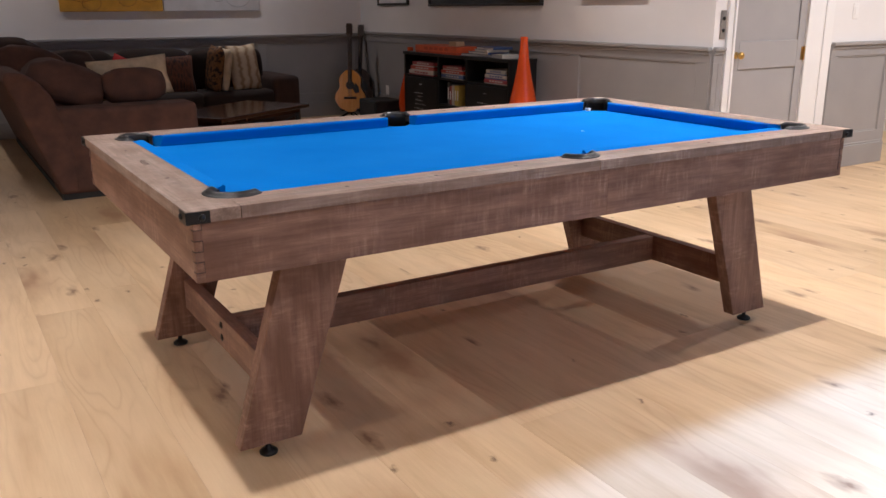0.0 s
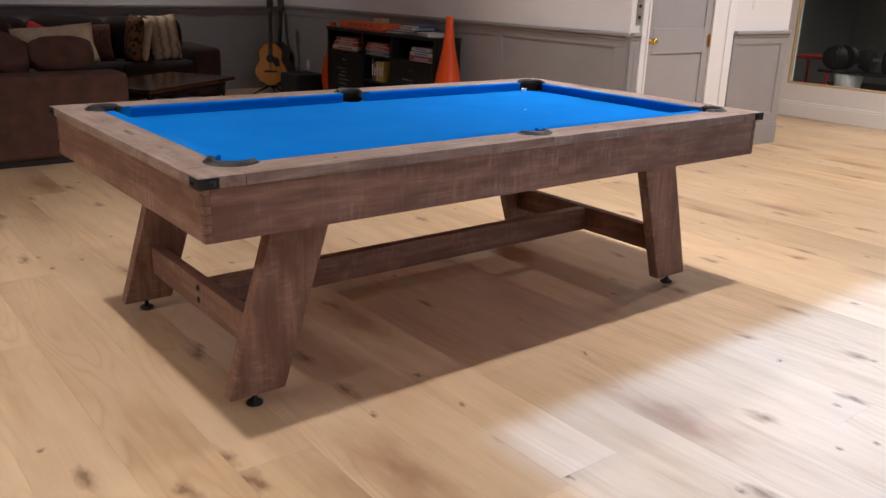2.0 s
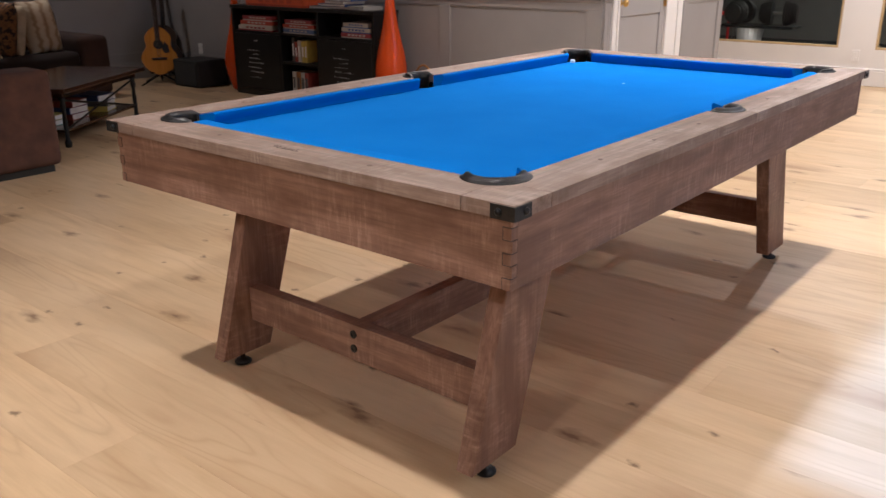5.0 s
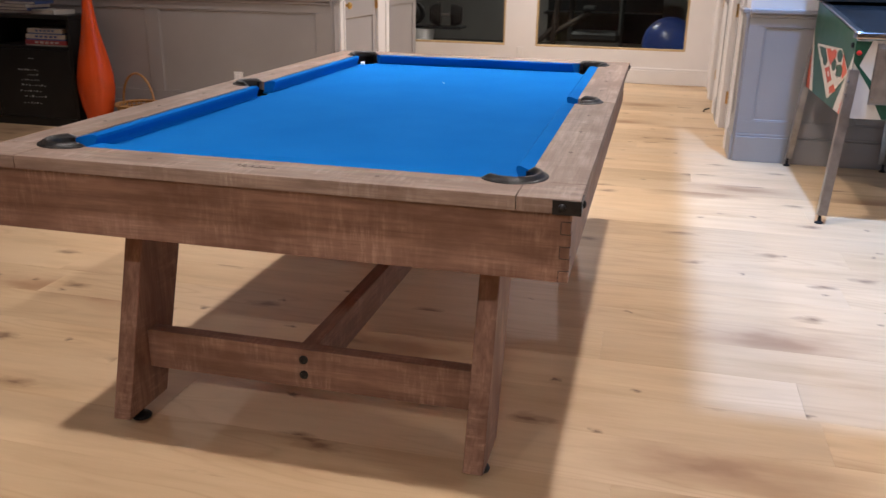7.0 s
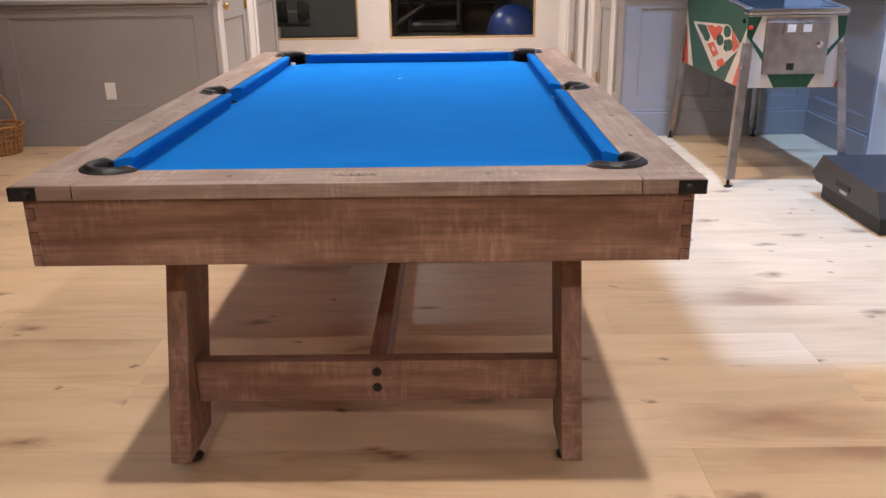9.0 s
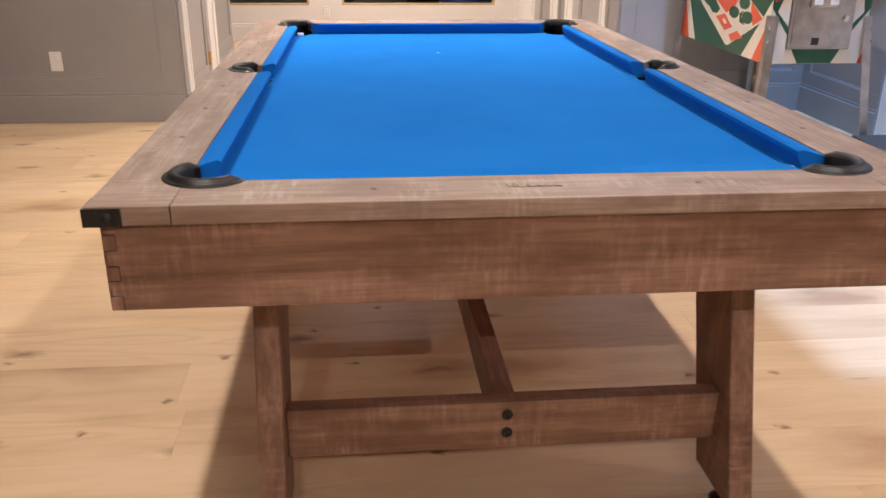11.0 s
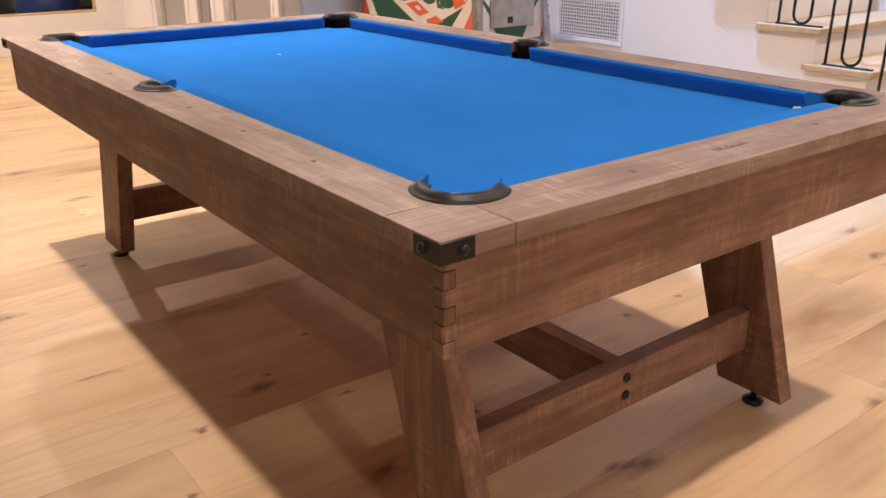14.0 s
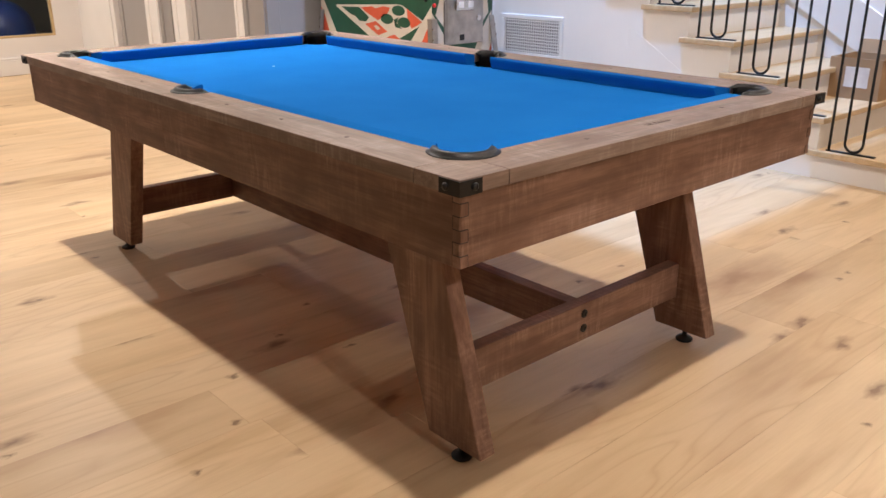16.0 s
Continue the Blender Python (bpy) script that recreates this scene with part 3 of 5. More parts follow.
# legs, splayed towards the ends, on black levelling feet
for sx in (1, -1):
    for sy in (1, -1):
        bm = bmesh.new()
        y0, y1 = 0.472, 0.524
        vs = [bm.verts.new((sx * x, sy * y, z)) for y in (y0, y1) for x, z in ((1.143, 0.040), (0.952, 0.040), (0.74, 0.70), (0.95, 0.70))]
        for f in ((0, 1, 2, 3), (7, 6, 5, 4), (0, 4, 5, 1), (1, 5, 6, 2), (2, 6, 7, 3), (3, 7, 4, 0)):
            bm.faces.new([vs[i] for i in f])
        bmesh.ops.recalc_face_normals(bm, faces=bm.faces[:])
        bmesh.ops.bevel(bm, geom=bm.edges[:], offset=0.0025, segments=1, affect="EDGES")
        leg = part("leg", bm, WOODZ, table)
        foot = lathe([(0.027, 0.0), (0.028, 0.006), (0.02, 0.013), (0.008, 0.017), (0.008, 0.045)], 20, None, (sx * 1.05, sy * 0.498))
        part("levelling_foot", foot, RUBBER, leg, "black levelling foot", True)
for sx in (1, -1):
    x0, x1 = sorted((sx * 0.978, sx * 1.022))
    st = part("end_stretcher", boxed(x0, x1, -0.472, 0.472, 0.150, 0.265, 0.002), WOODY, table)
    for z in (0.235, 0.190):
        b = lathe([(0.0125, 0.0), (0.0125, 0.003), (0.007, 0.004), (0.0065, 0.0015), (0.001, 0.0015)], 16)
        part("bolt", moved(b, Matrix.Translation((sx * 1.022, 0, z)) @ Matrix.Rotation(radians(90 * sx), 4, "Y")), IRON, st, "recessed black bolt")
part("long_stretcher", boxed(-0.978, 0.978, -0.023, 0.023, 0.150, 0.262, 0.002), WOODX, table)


def tag_bit(x, y, z, turn, size=1.0):
    t = part("plastic_tag", moved(boxed(-0.008 * size, 0.008 * size, -0.007 * size, 0.007 * size, 0, 0.009 * size, 0.002), pose(x, y, z, 0, 0, turn)), TAG)
    part("print", moved(boxed(-0.004, 0.004, -0.003, 0.003, 0.009 * size, 0.009 * size + 0.0004), pose(x, y, z, 0, 0, turn)), INK, t)
    tagged(t, "small clear plastic tag beside a corner pocket", "tag", "plastic tags")


tag_bit(1.05, 0.545, BED, 20, 1.5)
tag_bit(-1.02, -0.548, BED, 10)
spot = part("foot_spot", lathe([(0.006, BED), (0.006, BED + 0.0005)], 14, None, (0.56, 0.013)), TAG)
tagged(spot, "small pale spot sticker on the blue cloth", "sticker")

# ---- staircase ----
RISE, RUN = 0.178, 0.289
SX0, SZ0 = -0.39, 0.158
LIGHTOAK = Mat("stair_tread_oak", 0.4)
_g = LIGHTOAK.noise(LIGHTOAK.coords((14, 0.8, 6), 9), 2.0, 5)
LIGHTOAK.colour(LIGHTOAK.ramp(_g, [(0.3, (0.48, 0.335, 0.19)), (0.7, (0.60, 0.45, 0.28))]))
LIGHTOAK = LIGHTOAK.m
stairs = thing("staircase", "white staircase with pale oak treads along the wall", "staircase")
STEPS = 9
for k in range(STEPS):
    z = SZ0 + RISE * k
    x0 = SX0 + RUN * (k - 1) if k else -1.75
    x1 = SX0 + RUN * k
    part("stringer", boxed(x0 + 0.012, x1 + 0.012, STAIRY - 0.08, STAIRY, 0, z - 0.032), WHITE, stairs)
    part("riser", boxed(x0, x0 + 0.012, SOUTH, STAIRY, max(0, z - RISE), z - 0.032), TRIM, stairs)
    part("tread", boxed(x0 - 0.03, x1 + 0.045, SOUTH, STAIRY + 0.03, z - 0.032, z, 0.006, 2), LIGHTOAK, stairs)
x_top = SX0 + RUN * (STEPS - 1) + 0.012
part("stringer", boxed(x_top, 3.05, STAIRY - 0.08, STAIRY, 0, SZ0 + RISE * (STEPS - 1)), WHITE, stairs)
part("wall_skirt", moved(prism([(-1.0, 0.0), (x_top, (x_top + 1.0) * RISE / RUN), (x_top, (x_top + 1.0) * RISE / RUN + 0.30), (-1.0, 0.30)], 0, 0.018), Matrix.Translation((0, SOUTH + 0.018, 0.0)) @ Matrix.Rotation(radians(90), 4, "X")), TRIM, stairs)
# sloping bead on the panel below the flight
for (xa, za), (xb, zb) in (((0.90, 0.728), (0.50, 0.487)), ((1.62, 1.17), (1.22, 0.93)), ((0.905, 0.73), (0.905, 0.60))):
    part("panel_bead", tube([(xa, STAIRY, za), (xb, STAIRY, zb)], 0.0012, 6), WHITE, stairs)

railing = thing("stair_railing", "black iron stair railing of bars and U-shaped loops", "railing")
RY = STAIRY - 0.02
for k in range(STEPS):
    z, xb = SZ0 + RISE * k, SX0 + RUN * k
    xs = xb - 0.055
    part("shoe", boxed(xs - 0.245, xs + 0.012, RY - 0.012, RY + 0.012, z, z + 0.008, 0.002), IRON, railing)
    part("bar", tube([(xs, RY, z + 0.006), (xs, RY, z + 1.0)], 0.0075, 8), IRON, railing, "", True)
    u0, u1 = xs - 0.08, xs - 0.175
    r = (u0 - u1) / 2
    bend = [((u0 + u1) / 2 + r * math.cos(radians(a)), RY, z + 0.012 + r + r * math.sin(radians(a))) for a in range(0, -181, -15)]
    part("loop", tube([(u0, RY, z + 0.94)] + bend + [(u1, RY, z + 0.88)], 0.0075, 8), IRON, railing, "", True)
part("handrail", tube([(SX0 - 0.35, RY, SZ0 + 0.80), (SX0 + RUN * STEPS, RY, SZ0 + RISE * STEPS + 0.86)], 0.022, 10), IRON, railing)

CARD = plain("cardboard", (0.36, 0.235, 0.135), 0.85, vary=0.1, scale=6)
PAPER = plain("white_paper", (0.75, 0.73, 0.72), 0.7)
carton = thing("cardboard_box", "opened brown cardboard box with a white label on the stairs", "box")
bm = bmesh.new()
bz = SZ0 + RISE
for c in ((-0.40, -0.39, -3.80, -3.45), (-0.10, -0.09, -3.80, -3.45), (-0.39, -0.10, -3.80, -3.79), (-0.39, -0.10, -3.46, -3.45)):
    box(bm, *c, bz, bz + 0.24)
box(bm, -0.39, -0.10, -3.79, -3.46, bz, bz + 0.01)
part("body", bm, CARD, carton)
part("flap", moved(boxed(0, 0.17, -0.165, 0.165, 0, 0.006), Matrix.Translation((-0.40, -3.62, bz + 0.24)) @ Matrix.Rotation(radians(-105), 4, "Y")), CARD, carton)
part("flap", moved(boxed(-0.145, 0.145, 0, 0.16, 0, 0.006), Matrix.Translation((-0.245, -3.80, bz + 0.24)) @ Matrix.Rotation(radians(112), 4, "X")), CARD, carton)
part("label", boxed(-0.402, -0.4, -3.72, -3.55, bz + 0.07, bz + 0.19), PAPER, carton, "white paper label")
part("label", boxed(-0.33, -0.19, -3.45, -3.448, bz + 0.07, bz + 0.19), PAPER, carton, "white paper label")

# air grille in the wall under the stairs
vent = thing("air_vent", "white metal air return grille with small square holes", "vent")
VX0, VX1, VZ0, VZ1 = 1.445, 2.025, 0.462, 0.752
for c in ((VX0, VX1, VZ0, VZ0 + 0.03), (VX0, VX1, VZ1 - 0.03, VZ1), (VX0, VX0 + 0.03, VZ0 + 0.03, VZ1 - 0.03), (VX1 - 0.03, VX1, VZ0 + 0.03, VZ1 - 0.03)):
    part("frame", boxed(c[0], c[1], STAIRY, STAIRY + 0.012, c[2], c[3], 0.003), TRIM, vent)
# Dark sheet paints the shade behind the grille holes.
part("backing", boxed(VX0 + 0.03, VX1 - 0.03, STAIRY + 0.001, STAIRY + 0.002, VZ0 + 0.03, VZ1 - 0.03), plain("vent_shadow_grey", (0.05, 0.048, 0.045), 0.8), vent)
n = 25
for i in range(n):
    x = VX0 + 0.03 + (VX1 - VX0 - 0.06) * (i + 0.5) / n
    part("slat", boxed(x - 0.0036, x + 0.0036, STAIRY + 0.004, STAIRY + 0.008, VZ0 + 0.03, VZ1 - 0.03), TRIM, vent)
for i in range(11):
    z = VZ0 + 0.03 + (VZ1 - VZ0 - 0.06) * (i + 0.5) / 11
    part("slat", boxed(VX0 + 0.03, VX1 - 0.03, STAIRY + 0.0085, STAIRY + 0.011, z - 0.0038, z + 0.0038), TRIM, vent)

w_under = wall("wall_under_stair", 2.12, 3.05, STAIRY, STAIRY + 0.006, 0, 1.0)
panelling(w_under, (3.045, STAIRY + 0.006, 0), 180, 0.92, [(0.10, 0.80)])

# ---- pinball machine ----
GREEN = plain("dark_green_enamel", (0.012, 0.075, 0.042), 0.35, vary=0.15)
CREAM = plain("cream_enamel", (0.62, 0.57, 0.50), 0.38, vary=0.06)
ORANGE = plain("orange_red_enamel", (0.62, 0.10, 0.045), 0.38, vary=0.08)
REDP = plain("red_plastic", (0.55, 0.02, 0.02), 0.3)
PF, PB, PL, PRr = 1.70, 2.92, -1.805, -2.335
pin = thing("pinball_machine", "old pinball machine with green, cream and orange cabinet", "pinball machine")


def upright(points, y0, y1):
    """An outline in x and z, made solid from y0 to y1."""
    return moved(prism([(x, z) for x, z in points], -y1, -y0), Matrix.Rotation(radians(90), 4, "X"))


part("cabinet", upright([(PF + 0.003, 0.535), (PF + 0.003, 0.945), (PB, 1.06), (PB, 0.535)], PRr, PL), GREEN, pin)
part("playfield_glass", moved(boxed(0.06, 1.17, PRr + 0.03, PL - 0.03, 0.0, 0.006), Matrix.Translation((PF, 0, 0.952)) @ Matrix.Rotation(math.atan2(-0.115, 1.2), 4, "Y")), plain("dark_glass", (0.03, 0.035, 0.04), 0.06, vary=0.4, scale=6, bump=0), pin)
for y0, y1 in ((PRr - 0.004, PRr + 0.03), (PL - 0.03, PL + 0.004)):
    part("side_rail", moved(boxed(0.02, 1.19, y0, y1, 0.0, 0.014, 0.004), Matrix.Translation((PF, 0, 0.948)) @ Matrix.Rotation(math.atan2(-0.115, 1.2), 4, "Y")), STEEL, pin)
part("lockdown_bar", boxed(PF - 0.012, PF + 0.075, PRr - 0.006, PL + 0.006, 0.928, 0.962, 0.01, 3), CHROME, pin, "chromed front bar")
part("backbox", boxed(PB - 0.26, PB + 0.02, PRr - 0.03, PL + 0.03, 1.07, 1.75, 0.004), BLACK, pin)


def side_art(name, pts, mat, lift):
    out = [(PF + u * (PB - PF), z) for u, z in pts]
    part(name, upright(out, PL + 0.0004, PL + lift), mat, pin)


def front_art(name, pts, mat, lift):
    out = [(PL + v * (PRr - PL), z) for v, z in pts]
    bm = prism(out, 0, lift)
    moved(bm, Matrix(((0, 0, -1, PF + 0.003), (1, 0, 0, 0), (0, 1, 0, 0), (0, 0, 0, 1))))
    bmesh.ops.recalc_face_normals(bm, faces=bm.faces[:])
    part(name, bm, mat, pin)


side_art("cream_ray", [(0.80, 0.537), (1.0, 0.537), (1.0, 0.90), (0.965, 0.84)], CREAM, 0.0015)
side_art("orange_ray", [(0.89, 0.537), (0.999, 0.537), (0.999, 0.80), (0.97, 0.76)], ORANGE, 0.0022)
side_art("cream_ray", [(0.0, 0.537), (0.24, 0.537), (0.0, 0.86)], CREAM, 0.0015)
side_art("orange_ray", [(0.001, 0.537), (0.13, 0.537), (0.001, 0.78)], ORANGE, 0.0022)


def rounded(pts, r):
    out = []
    for i, p in enumerate(pts):
        p, a, b = Vector(p), Vector(pts[i - 1]), Vector(pts[(i + 1) % len(pts)])
        q0, q1 = p + (a - p).normalized() * r, p + (b - p).normalized() * r
        for t in (0, 0.25, 0.5, 0.75, 1.0):
            out.append(tuple((1 - t) ** 2 * q0 + 2 * t * (1 - t) * p + t * t * q1))
    return out


side_art("diamond", rounded([(0.86, 0.821), (0.25, 0.855), (0.05, 0.756), (0.41, 0.560)], 0.03), CREAM, 0.0015)
side_art("card_spade", [(0.79, 0.812), (0.62, 0.818), (0.53, 0.756), (0.56, 0.726), (0.62, 0.726), (0.66, 0.756), (0.70, 0.765)], GREEN, 0.0024)
side_art("card_heart", [(0.60, 0.818), (0.50, 0.829), (0.47, 0.818), (0.40, 0.836), (0.34, 0.829), (0.36, 0.795), (0.45, 0.741), (0.56, 0.790)], ORANGE, 0.0024)
for (u, z) in ((0.27, 0.815), (0.37, 0.756), (0.225, 0.743)):
    side_art("card_club", [(u + 0.055 * math.cos(a * 0.3927), z + 0.033 * math.sin(a * 0.3927)) for a in range(16)], GREEN, 0.0024)
side_art("card_stem", [(0.31, 0.756), (0.27, 0.773), (0.30, 0.709), (0.24, 0.700)], GREEN, 0.0022)
side_art("card_diamond", [(0.20, 0.833), (0.075, 0.756), (0.16, 0.709), (0.19, 0.756)], ORANGE, 0.0023)
side_art("card_block", [(0.57, 0.709), (0.47, 0.735), (0.37, 0.674), (0.45, 0.644)], ORANGE, 0.0024)
side_art("card_block_hole", [(0.49, 0.702), (0.46, 0.709), (0.43, 0.686), (0.46, 0.677)], CREAM, 0.003)
side_art("card_bar", [(0.40, 0.627), (0.31, 0.661), (0.25, 0.631), (0.365, 0.597)], ORANGE, 0.0024)
part("button", moved(lathe([(0.014, 0), (0.014, 0.006), (0.008, 0.012)], 14), Matrix.Translation((PF + 0.055, PL, 0.895)) @ Matrix.Rotation(radians(-90), 4, "X")), IRON, pin, "dark flipper button")
front_art("cream_panel", [(0.005, 0.537), (0.995, 0.537), (0.995, 0.925), (0.005, 0.925)], CREAM, 0.0012)
front_art("green_band", [(0.0, 0.92), (0.14, 0.92), (0.06, 0.80), (0.30, 0.66), (0.30, 0.60), (0.0, 0.82)], GREEN, 0.002)
front_art("green_band", [(1.0, 0.92), (0.90, 0.92), (0.94, 0.80), (0.70, 0.66), (0.70, 0.60), (1.0, 0.82)], GREEN, 0.002)
front_art("green_band", [(0.20, 0.66), (0.80, 0.66), (0.68, 0.539), (0.33, 0.539)], GREEN, 0.002)
front_art("orange_corner", [(0.002, 0.539), (0.045, 0.539), (0.002, 0.66)], ORANGE, 0.002)
front_art("orange_corner", [(0.998, 0.539), (0.95, 0.539), (0.998, 0.60)], ORANGE, 0.002)
cd = part("coin_door", boxed(PF - 0.008, PF + 0.002, -2.248, -1.903, 0.612, 0.912, 0.004), STEEL, pin, "brushed steel coin door")
part("door_plate", boxed(PF - 0.011, PF - 0.008, -2.228, -1.923, 0.632, 0.892, 0.0015), STEEL, cd)
part("coin_slots", boxed(PF - 0.022, PF - 0.011, -2.143, -1.993, 0.822, 0.89, 0.003), CHROME, cd)
for y in (-2.123, -2.038):
    part("slot_window", boxed(PF - 0.024, PF - 0.022, y - 0.02, y + 0.025, 0.838, 0.878), PAPER, cd)
part("lock", moved(lathe([(0.018, 0), (0.018, 0.008), (0.006, 0.01)], 16), Matrix.Translation((PF - 0.011, -2.198, 0.77)) @ Matrix.Rotation(radians(-90), 4, "Y")), CHROME, cd)
part("return_cup", boxed(PF - 0.0125, PF - 0.011, -2.073, -2.033, 0.635, 0.672), BLACK, cd)
for z, y in ((0.885, -1.918), (0.64, -1.918), (0.885, -2.233), (0.64, -2.233), (0.905, -2.073)):
    part("rivet", moved(lathe([(0.006, 0), (0.004, 0.004)], 8), Matrix.Translation((PF - 0.008, y, z)) @ Matrix.Rotation(radians(-90), 4, "Y")), CHROME, cd)
part("start_button", moved(lathe([(0.013, 0), (0.012, 0.008), (0.003, 0.011)], 14), Matrix.Translation((PF + 0.002, -1.825, 0.862)) @ Matrix.Rotation(radians(-90), 4, "Y")), REDP, pin, "red start button")
for sx, sy, fx, fy in ((-1, 1, 1.60, -1.742), (-1, -1, 1.60, -2.40), (1, 1, 2.985, -1.755), (1, -1, 2.985, -2.37)):
    cxp, cyp = (PF + 0.01 if sx < 0 else PB - 0.02), (PL - 0.012 if sy > 0 else PRr + 0.012)
    bm = bmesh.new()
    for dx, dy in ((0, -sy * 0.021), (-sx * 0.021, 0)):
        top, bot = Vector((cxp + sx * 0.018 + dx, cyp + sy * 0.018 + dy, 0.78)), Vector((fx + dx, fy + dy, 0.045))
        hx, hy = (0.003, 0.021) if dx == 0 else (0.021, 0.003)
        vs = [bm.verts.new(p + Vector((a * hx, b * hy, 0))) for p in (bot, top) for a, b in ((-1, -1), (1, -1), (1, 1), (-1, 1))]
        for f in ((3, 2, 1, 0), (4, 5, 6, 7), (0, 1, 5, 4), (1, 2, 6, 5), (2, 3, 7, 6), (3, 0, 4, 7)):
            bm.faces.new([vs[i] for i in f])
    leg = part("leg", bm, STEEL, pin, "angled chrome steel leg")
    part("foot", lathe([(0.022, 0), (0.022, 0.006), (0.009, 0.012), (0.007, 0.05)], 14, None, (fx - sx * 0.012, fy - sy * 0.012)), IRON, leg)
    for z, w in ((0.72, 0.02), (0.655, 0.02)):
        t = (z - 0.045) / 0.735
        p = Vector((fx, fy, 0.045)).lerp(Vector((cxp + sx * 0.018, cyp + sy * 0.018, 0.78)), t)
        part("leg_bolt", moved(lathe([(0.009, 0), (0.006, 0.006)], 10), Matrix.Translation(p) @ Matrix.Rotation(radians(45 if sx < 0 else -45), 4, "Z") @ Matrix.Rotation(radians(-90 * (-sx)), 4, "Y")), CHROME, leg)

# low black case on the floor before the vent
case = thing("black_floor_case", "low black plastic case with a handle slot on the floor", "case")
part("base", boxed(0.72, 1.37, -2.62, -2.175, 0.0, 0.085, 0.006), BLACK, case)
part("lid", upright([(0.70, 0.085), (1.40, 0.085), (1.47, 0.115), (1.36, 0.235), (0.76, 0.20)], -2.66, -2.155), plain("black_plastic", (0.018, 0.018, 0.02), 0.4, vary=0.2), case)
part("handle_slot", boxed(1.02, 1.17, -2.155, -2.151, 0.125, 0.15), BLACK, case)
part("label", boxed(1.04, 1.12, -2.155, -2.152, 0.10, 0.115), STEEL, case)

# ---- wall fittings ----
plate = thing("call_panel", "brushed steel call panel with two buttons on the wall", "panel")
part("plate", boxed(2.985, 3.035, DOORY - 0.01, DOORY, 1.055, 1.245, 0.002), STEEL, plate)
for z in (1.19, 1.11):
    part("button", moved(lathe([(0.013, 0), (0.013, 0.004), (0.009, 0.006)], 14), Matrix.Translation((3.01, DOORY - 0.01, z)) @ Matrix.Rotation(radians(90), 4, "X")), IRON, plate)
switch = thing("light_switch", "white rocker light switch on the white wall", "switch")
part("plate", boxed(4.47, 4.545, DOORY - 0.006, DOORY, 1.17, 1.29, 0.003), TRIM, switch)
part("rocker", boxed(4.49, 4.525, DOORY - 0.01, DOORY - 0.006, 1.195, 1.265, 0.002), TRIM, switch)


def outlet(m):
    o = thing("wall_outlet", "white socket outlet in the grey panelling", "outlet", "wall outlets", m)
    part("plate", boxed(-0.037, 0.037, -0.006, 0, -0.06, 0.06, 0.003), TRIM, o)
    for z in (-0.024, 0.024):
        part("socket", boxed(-0.016, 0.016, -0.009, -0.006, z - 0.016, z + 0.016, 0.003), TRIM, o)


outlet(pose(EAST - 0.006, 2.19, 0.385, 0, 0, -90))
outlet(pose(EAST - 0.006, 6.27, 0.33, 0, 0, -90))
outlet(pose(WINX - 0.001, 0.66, 0.29, 0, 0, -90))

FRAMEB = plain("black_frame", (0.02, 0.018, 0.018), 0.4)


def picture(name, label, y0, y1, z0, z1, inner):
    p = thing(name, label, "picture" if name != "television" else "television")
    w = 0.025
    part("backing", boxed(EAST - 0.018, EAST, y0 + w, y1 - w, z0 + w, z1 - w), inner, p)
    for a, b, c, d in ((y0, y1, z0, z0 + w), (y0, y1, z1 - w, z1), (y0, y0 + w, z0 + w, z1 - w), (y1 - w, y1, z0 + w, z1 - w)):
        part("frame", boxed(EAST - 0.03, EAST, a, b, c, d, 0.003), FRAMEB, p)


picture("framed_print", "small framed print in a thin black frame on the white wall", 5.72, 6.44, 1.30, 1.85, PAPER)
picture("framed_print", "small framed print in a thin black frame on the white wall", 2.07, 2.80, 1.335, 1.9, PAPER)
picture("television", "large dark flat television on the white wall", 3.33, 5.27, 1.285, 2.37, plain("screen_black", (0.01, 0.01, 0.012), 0.12))
art = thing("wall_canvas", "two-part canvas, ochre yellow and grey line drawing, on the wall", "painting")
OCHRE = plain("ochre_paint", (0.58, 0.30, 0.03), 0.7, vary=0.15)
PALE = plain("pale_grey_canvas", (0.52, 0.51, 0.52), 0.7, vary=0.1)
part("yellow_canvas", boxed(-0.474, 0.555, NORTH - 0.035, NORTH, 1.25, 2.1, 0.003), OCHRE, art)
part("grey_canvas", boxed(0.565, 1.64, NORTH - 0.035, NORTH, 1.25, 2.1, 0.003), PALE, art)
rng = random.Random(8)
for cxa, mat in ((0.04, plain("dark_ochre_line", (0.34, 0.15, 0.02), 0.7)), (1.1, plain("grey_line", (0.30, 0.30, 0.31), 0.7))):
    for k in range(9):
        c, r = (cxa + rng.uniform(-0.38, 0.38), 1.42 + rng.uniform(-0.1, 0.5)), rng.uniform(0.05, 0.13)
        pts = [(c[0] + r * 1.3 * math.cos(a * 0.5236), NORTH - 0.036, c[1] + r * math.sin(a * 0.5236)) for a in range(13)]
        part("drawn_line", tube(pts, 0.0035, 5), mat, art)

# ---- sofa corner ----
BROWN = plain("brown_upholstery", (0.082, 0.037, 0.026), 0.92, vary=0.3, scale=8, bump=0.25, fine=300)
# One fabric; these two darker copies put the far wing's shade into colour.
SHADEBROWN = plain("shaded_brown_upholstery", (0.045, 0.022, 0.016), 0.9, vary=0.25, scale=8, bump=0.2, fine=300)
DEEPSHADE = plain("deep_shaded_brown_upholstery", (0.020, 0.010, 0.0075), 0.9, vary=0.2, scale=5, bump=0.2, fine=300)


